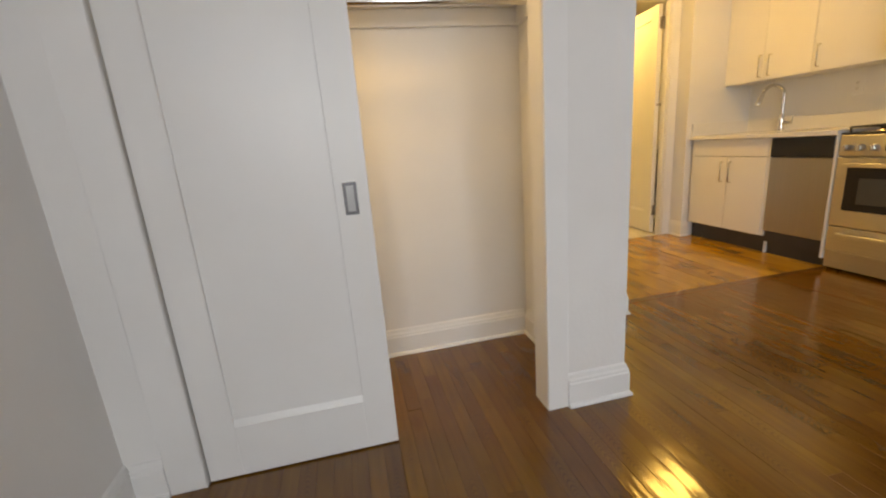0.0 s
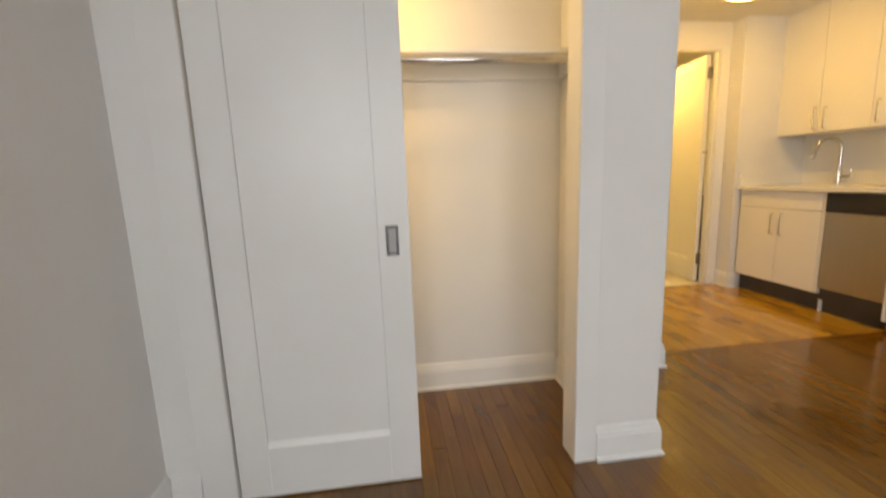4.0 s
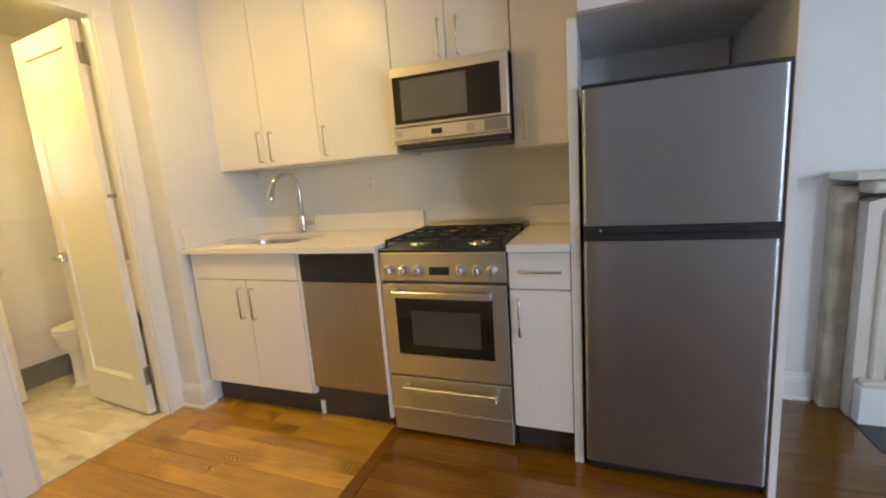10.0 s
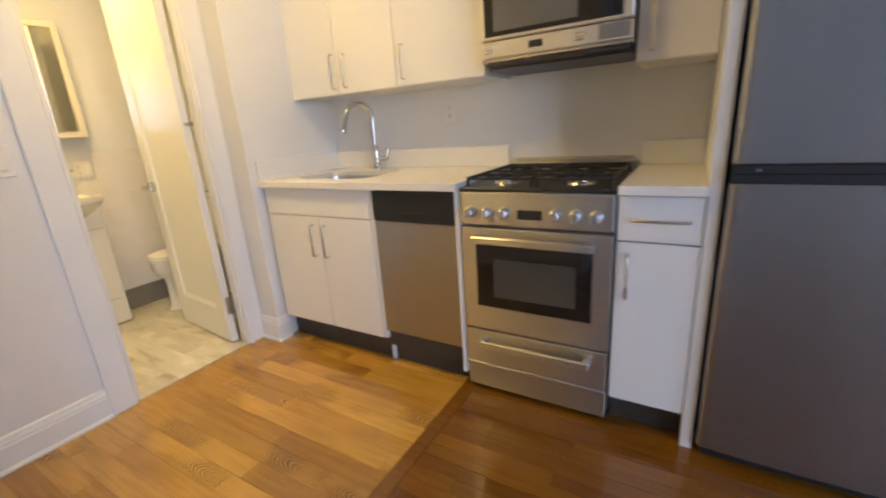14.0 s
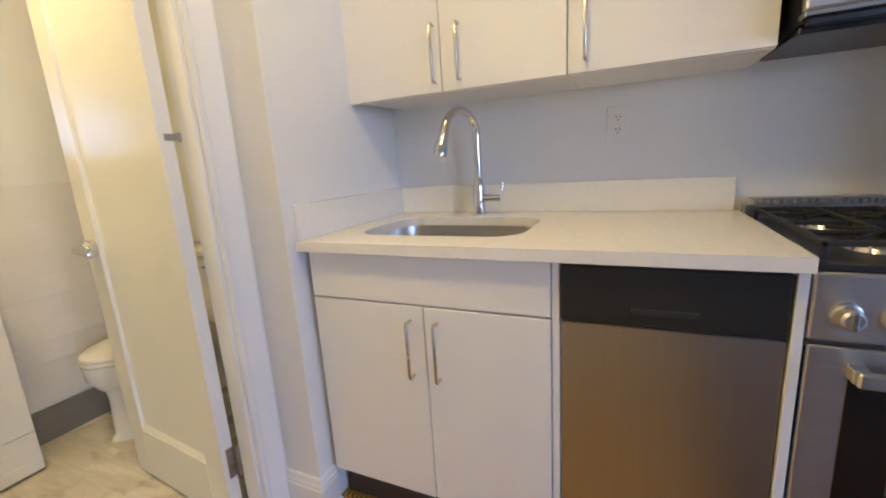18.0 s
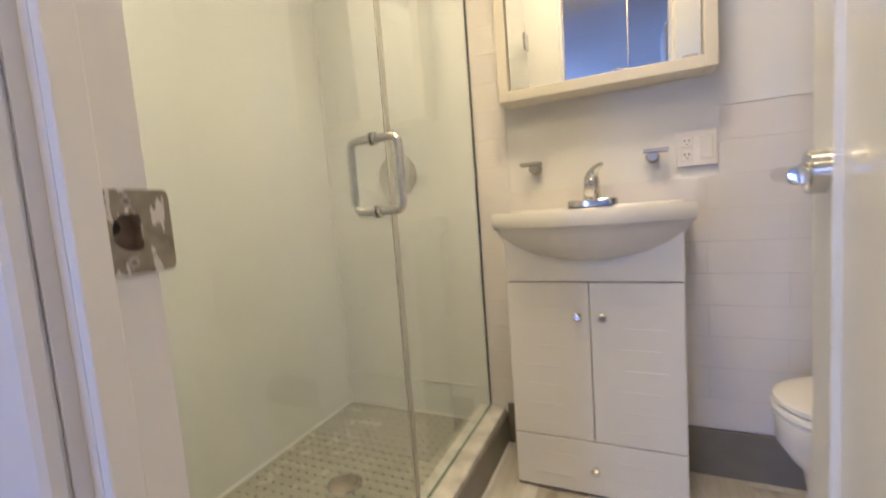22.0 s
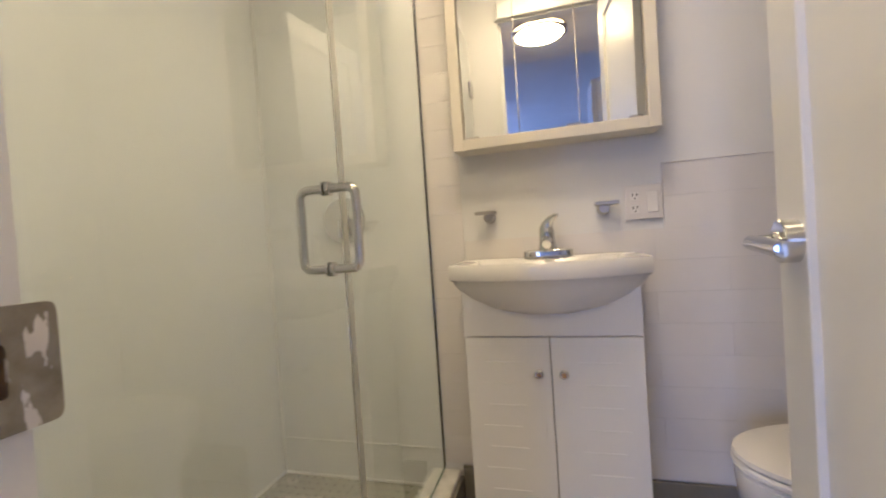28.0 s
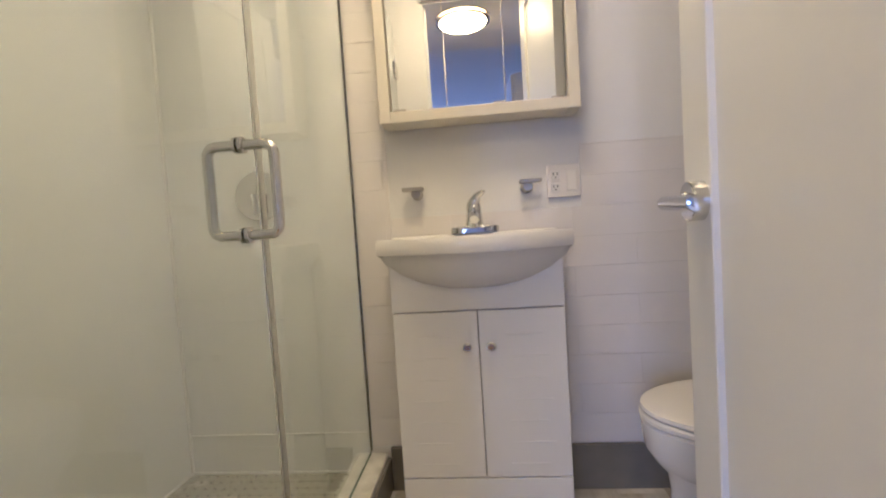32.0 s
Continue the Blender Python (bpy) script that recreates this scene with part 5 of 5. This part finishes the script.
def fireplace():
    f = thing("fireplace_mantel", (4.16, FY, 0.0), "old painted stone fireplace mantel with an arched opening", "fireplace")
    y1, y0 = 0.325, 2 * FY - 0.325
    top = 1.02
    steps = 28
    bm = bmesh.new()
    for xf, r, depth in ((4.115, FR, 4.258),):
        arch = [(FY + r * math.cos(math.pi * k / steps), FZ + r * math.sin(math.pi * k / steps)) for k in range(steps + 1)]
        right = [(FY + r, 0.0)] + arch + [(FY - r, 0.0)]
        def at(p, x):
            return bm.verts.new((x, p[0], p[1]))
        fr_, bk = [at(p, xf) for p in right], [at(p, depth) for p in right]
        for k in range(len(right) - 1):
            bm.faces.new((fr_[k], fr_[k + 1], bk[k + 1], bk[k]))
        outer = [(y1, 0.0)]
        for k in range(steps + 1):
            a = math.pi * k / steps
            c, s_ = math.cos(a), math.sin(a)
            sc = min((y1 - FY) / abs(c) if abs(c) > 1e-6 else 9, (top - FZ) / s_ if s_ > 1e-6 else 9)
            outer.append((FY + sc * c, FZ + sc * s_))
        outer.append((y0, 0.0))
        of, ob_ = [at(p, xf) for p in outer], [at(p, depth) for p in outer]
        for k in range(len(outer) - 1):
            bm.faces.new((of[k], of[k + 1], ob_[k + 1], ob_[k]))
            bm.faces.new((of[k], of[k + 1], fr_[k + 1], fr_[k]))
    part("surround", bm, MARBLE, f, "stained cream arched surround")
    def half_arch(r, w, x, nm):
        pts = [Vector((x, FY + r, 0.20))] + [Vector((x, FY + r * math.cos(math.pi * k / 30), FZ + r * math.sin(math.pi * k / 30))) for k in range(31)] + [Vector((x, FY - r, 0.20))]
        part(nm, tube(pts, w, 8), MARBLE, f, "raised arch moulding", smooth=True)
    half_arch(FR + 0.055, 0.016, 4.112, "arch_moulding")
    half_arch(FR + 0.105, 0.012, 4.112, "arch_moulding")
    for s in (1, -1):
        def yy(a, b):
            p, q = FY + s * (a - FY), FY + s * (b - FY)
            return min(p, q), max(p, q)
        a, b = yy(0.125, 0.318)
        pl = part("plinth", slab((4.062, a, 0.0), (4.114, b, 0.175), 0.004), TRIM, f, "freshly painted white plinth block")
        part("plinth_cap", slab((4.072, a + 0.01, 0.176), (4.114, b - 0.01, 0.20), 0.006, 2), MARBLE, f)
        for u, r in ((0.262, 0.013), (0.205, 0.008)):
            side, top_z = FY + s * (u - FY), 0.965 - (0.262 - u) * 1.0
            pts = [Vector((4.113, side, 0.20)), Vector((4.113, side, top_z - 0.02)), Vector((4.113, side - s * 0.02, top_z)), Vector((4.113, FY + s * 0.16, top_z))]
            part("frame_moulding", tube(pts, r, 8), MARBLE, f, "raised frame round the corner panel", smooth=True)
        a, b = yy(0.327, 0.405)
        part("back_strip", slab((4.19, a, 0.0), (4.2585, b, 1.05), 0.003), BARE, f, "bare brownish plaster strip beside the surround")
    key = extrude([(FY - 0.055, FZ + FR - 0.02), (FY + 0.055, FZ + FR - 0.02), (FY + 0.085, 1.0), (FY - 0.085, 1.0)], "x", 4.066, 4.1148)
    bmesh.ops.bevel(key, geom=list(key.edges), offset=0.012, segments=2, affect="EDGES")
    part("keystone", key, MARBLE, f, "worn carved keystone")
    part("bed_moulding", slab((4.075, y0 - 0.012, 1.021), (4.189, y1 + 0.012, 1.077), 0.016, 3), MARBLE, f)
    part("shelf", slab((4.03, y0 - 0.088, 1.079), (4.2585, y1 + 0.088, 1.112), 0.006, 2), MARBLE, f, "thick mantel shelf")
    fb = bmesh.new()
    w = FR + 0.03
    box((4.262, FY + FR - 0.002, 0.0), (4.66, FY + w - 0.002, 0.88), 0, fb)
    box((4.262, FY - w + 0.002, 0.0), (4.66, FY - FR + 0.002, 0.88), 0, fb)
    box((4.262, FY - FR, 0.83), (4.66, FY + FR, 0.88), 0, fb)
    box((4.60, FY - FR, 0.0), (4.66, FY + FR, 0.83), 0, fb)
    part("firebox", fb, SOOT, f, "soot-black firebox")
    cover = [(FY + (FR + 0.004) * math.cos(math.pi * k / 28), FZ + (FR + 0.004) * math.sin(math.pi * k / 28)) for k in range(29)]
    part("arch_cover", extrude([(FY + FR + 0.004, 0.0)] + cover + [(FY - FR - 0.004, 0.0)], "x", 4.18, 4.195), SOOT, f, "black sheet metal arch cover")
    h = thing("hearth", (3.95, FY, 0.0), "dark slate hearth slab flush with the floor", "hearth")
    part("slab", slab((3.86, 2 * FY - 0.33, -0.011), (4.60, 0.33, 0.003), 0.002), SLATE, h)


fireplace()

# ---- windows ----
def window(name, x0, x1, turn=None):
    w = thing(name, ((x0 + x1) / 2, -3.46, WZ0), "tall white sash window letting daylight in", "window", kind="structure")
    part("window_frame", box((x0, -3.50, WZ0), (x0 + 0.05, -3.42, WZ1), 0.003), TRIM, w)
    part("window_frame", box((x1 - 0.05, -3.50, WZ0), (x1, -3.42, WZ1), 0.003), TRIM, w)
    part("window_frame", box((x0 + 0.05, -3.50, WZ1 - 0.05), (x1 - 0.05, -3.42, WZ1), 0.003), TRIM, w)
    part("window_sill", box((x0 - 0.05, -3.50, WZ0 - 0.03), (x1 + 0.05, -3.37, WZ0), 0.004), TRIM, w)
    part("meeting_rail", box((x0 + 0.05, -3.48, 1.53), (x1 - 0.05, -3.44, 1.57), 0.003), TRIM, w)
    for z0, z1 in ((WZ0 + 0.002, 1.53), (1.57, WZ1 - 0.05)):
        p = part("pane", box((x0 + 0.05, -3.462, z0), (x1 - 0.05, -3.458, z1)), PANE, w)
        p.visible_shadow = False
    if turn:
        w.matrix_basis = turn


for k, (a, b) in enumerate(WINDOWS):
    window("window_%d" % (k + 1), a, b)
window("window_3", -0.45, 0.45, pose(-0.47, sum(WEST) / 2, WZ0, 0, 0, -90))

# ---- floor boards and tiles ----
def piece_mesh(name, sx, sy, sz, bevel, material, cache={}):
    key = (name, round(sx, 4), round(sy, 4), round(sz, 4))
    if key not in cache:
        bm = box((0, 0, -sz), (sx, sy, 0), 0)
        top = [e for e in bm.edges if all(v.co.z > -1e-6 for v in e.verts)]
        bmesh.ops.bevel(bm, geom=top, offset=bevel, segments=1, affect="EDGES")
        bmesh.ops.recalc_face_normals(bm, faces=bm.faces)
        me = bpy.data.meshes.new(name)
        bm.to_mesh(me)
        bm.free()
        me.materials.append(material)
        cache[key] = me
    return cache[key]


def lay(name, parent, mesh, at, turn=None):
    ob = new(name, mesh)
    ob.parent = parent
    ob.matrix_basis = Matrix.Translation(at) @ (turn or Matrix())
    return ob


def board_rows(x0, x1, y0, y1, width, lengths, rng):
    """Boards along y in rows across x: (x, y, width, length)."""
    out, x = [], x0
    while x < x1 - 0.004:
        w = min(width, x1 - x)
        y = y0 - rng.random() * 0.8
        while y < y1:
            l = rng.choice(lengths)
            a, b = max(y, y0), min(y + l, y1)
            if b - a > 0.01:
                out.append((x, a, w, b - a))
            y += l
        x += width
    return out


rng = random.Random(5)
floor_ob = bpy.data.objects["floor"]


def floor_area(x0, x1, y0, y1, width, lengths, material, near, nm="board"):
    rest = bmesh.new()
    for x, y, w, l in board_rows(x0, x1, y0, y1, width, lengths, rng):
        dz = rng.uniform(-0.0006, 0.0)
        if near(x, y, l):
            l2 = l - 0.0004
            lay(nm, floor_ob, piece_mesh(nm, w - 0.0004, l2, 0.011, 0.0004, material), (x, y, dz), Matrix.Rotation(radians(rng.gauss(0, 0.30)), 4, "Y") @ Matrix.Rotation(radians(rng.gauss(0, 0.035)), 4, "X"))
        else:
            box((x, y, -0.011), (x + w - 0.0004, y + l - 0.0004, dz), 0, rest)
    if rest.verts:
        part("boards", rest, material, floor_ob, kind="stuff")
    else:
        rest.free()


LONG = (0.7, 0.95, 1.2, 1.5)
floor_area(1.855, 3.60, 2.36, 3.69, 0.083, (0.45, 0.6, 0.75, 0.9), OAK, lambda x, y, l: True)
floor_area(3.60, 4.13, 2.36, 3.545, 0.083, (0.6, 0.9), OAK, lambda x, y, l: True)
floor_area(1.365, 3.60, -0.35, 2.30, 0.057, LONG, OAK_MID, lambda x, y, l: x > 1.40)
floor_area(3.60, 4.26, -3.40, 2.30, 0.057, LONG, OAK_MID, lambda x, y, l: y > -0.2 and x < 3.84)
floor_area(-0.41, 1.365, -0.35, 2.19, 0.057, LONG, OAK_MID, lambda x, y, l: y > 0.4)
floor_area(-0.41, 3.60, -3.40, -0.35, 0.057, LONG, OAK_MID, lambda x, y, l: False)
lay("border_board", floor_ob, piece_mesh("border_board", 2.74, 0.056, 0.011, 0.001, OAK_MID), (1.366, 2.3025, 0.0))

bath_floor = bpy.data.objects["floor_bath"]
for x, y, w, l in board_rows(2.652, 4.118, 3.70, 5.016, 0.150, (0.45, 0.6, 0.3), rng):
    lay("floor_tile", bath_floor, piece_mesh("floor_tile", w - 0.0003, l - 0.0003, 0.010, 0.0003, GREYWOOD), (x, y, rng.uniform(-0.0004, 0.0004)))

# mosaic of the shower floor: square white tiles with small dark dots at their corners
shower_floor = bpy.data.objects["shower_floor"]
MOSAIC = paint("mosaic_tile", (0.47, 0.465, 0.40), 0.25, 0.1, 20.0, 0.0)
DOT = paint("mosaic_dot", (0.10, 0.095, 0.085), 0.3, 0.3, 20.0, 0.0)
s = 0.0362
nx, ny = int(0.628 / s), int(1.25 / s)


def octagon(size, cut, h, name, material):
    bm = extrude([(cut, 0), (size - cut, 0), (size, cut), (size, size - cut), (size - cut, size), (cut, size), (0, size - cut), (0, cut)], "z", -h, 0)
    bmesh.ops.recalc_face_normals(bm, faces=bm.faces)
    me = bpy.data.meshes.new(name)
    bm.to_mesh(me)
    bm.free()
    me.materials.append(material)
    return me


octo = octagon(s - 0.0014, 0.0062, 0.006, "mosaic_tile", MOSAIC)
dots, rest = bmesh.new(), bmesh.new()
for i in range(nx + 1):
    for j in range(ny + 1):
        x, y = 1.902 + i * s, 3.779 + j * s
        if i < nx and j < ny:
            if x > 2.15 and y > 4.2:
                lay("mosaic_tile", shower_floor, octo, (x, y, 0.0635 + rng.uniform(-0.0003, 0.0003)))
            else:
                w, c = s - 0.0014, 0.0062
                extrude([(x + a, y + b) for a, b in ((c, 0), (w - c, 0), (w, c), (w, w - c), (w - c, w), (c, w), (0, w - c), (0, c))], "z", 0.0585, 0.0635 + rng.uniform(-0.0003, 0.0003), rest)
        h = 0.0060
        extrude([(x - 0.0007 - h, y - 0.0007), (x - 0.0007, y - 0.0007 - h), (x - 0.0007 + h, y - 0.0007), (x - 0.0007, y - 0.0007 + h)], "z", 0.058, 0.0636, dots)
part("mosaic_dots", dots, DOT, shower_floor, kind="stuff")
part("mosaic_tiles", rest, MOSAIC, shower_floor, kind="stuff")


def wall_tiles(parent, origin, across, out, width, rows, size, material, skip=lambda u, v: False, name="tile", brick=True, gap=0.0004, depth=0.004, side=0.0002):
    """Tiles on a wall: origin at the lower corner, across along it, out away from it; rows are heights of the joints."""
    across, out = Vector(across), Vector(out)
    turn = Matrix((across, Vector((0, 0, 1)), out)).transposed().to_4x4()
    for r, (v0, v1) in enumerate(zip(rows, rows[1:])):
        u = -size * 0.5 if brick and r % 2 else 0.0
        while u < width - 0.01:
            a, b = max(u, 0.0), min(u + size, width)
            if b - a > 0.012 and not skip((a + b) / 2, (v0 + v1) / 2):
                lay(name, parent, piece_mesh(name + material.name, b - a - side, v1 - v0 - gap, depth, 0.0004, material),
                    Vector(origin) + across * a + Vector((0, 0, v0)) + out * (0.0038 + rng.uniform(-0.00006, 0.00006)), turn)
            u += size


north = bpy.data.objects["wall_bath_north"]
HEIGHTS = [0.155 + 0.0985 * k for k in range(11)]
wall_tiles(north, (2.706, 5.03, 0), (1, 0, 0), (0, -1, 0), 4.128 - 2.706, HEIGHTS[:9], 0.40, TILE)
wall_tiles(north, (3.338, 5.03, 0), (1, 0, 0), (0, -1, 0), 4.128 - 3.338, HEIGHTS[8:], 1.0, TILE, brick=False)
wall_tiles(north, (2.586, 5.03, 0), (1, 0, 0), (0, -1, 0), 2.704 - 2.586, [0.155 + 0.0985 * k for k in range(20)], 0.20, TILE)
wall_tiles(north, (1.902, 5.03, 0), (1, 0, 0), (0, -1, 0), 2.568 - 1.902, [0.066, 0.205, 2.34], 3.0, SHOWER, brick=False, gap=0.0008)
west = bpy.data.objects["wall_bath_west"]
wall_tiles(west, (1.90, 3.777, 0), (0, 1, 0), (1, 0, 0), 5.021 - 3.777, [0.066, 2.34], 3.0, SHOWER, brick=False)
part("trim_tile_cap", slab((3.338, 5.0245, 1.1405), (4.128, 5.0285, 1.1445), 0.001), TILE, None, "thin white tile edge on top of the wainscot", kind="structure", category="trim")
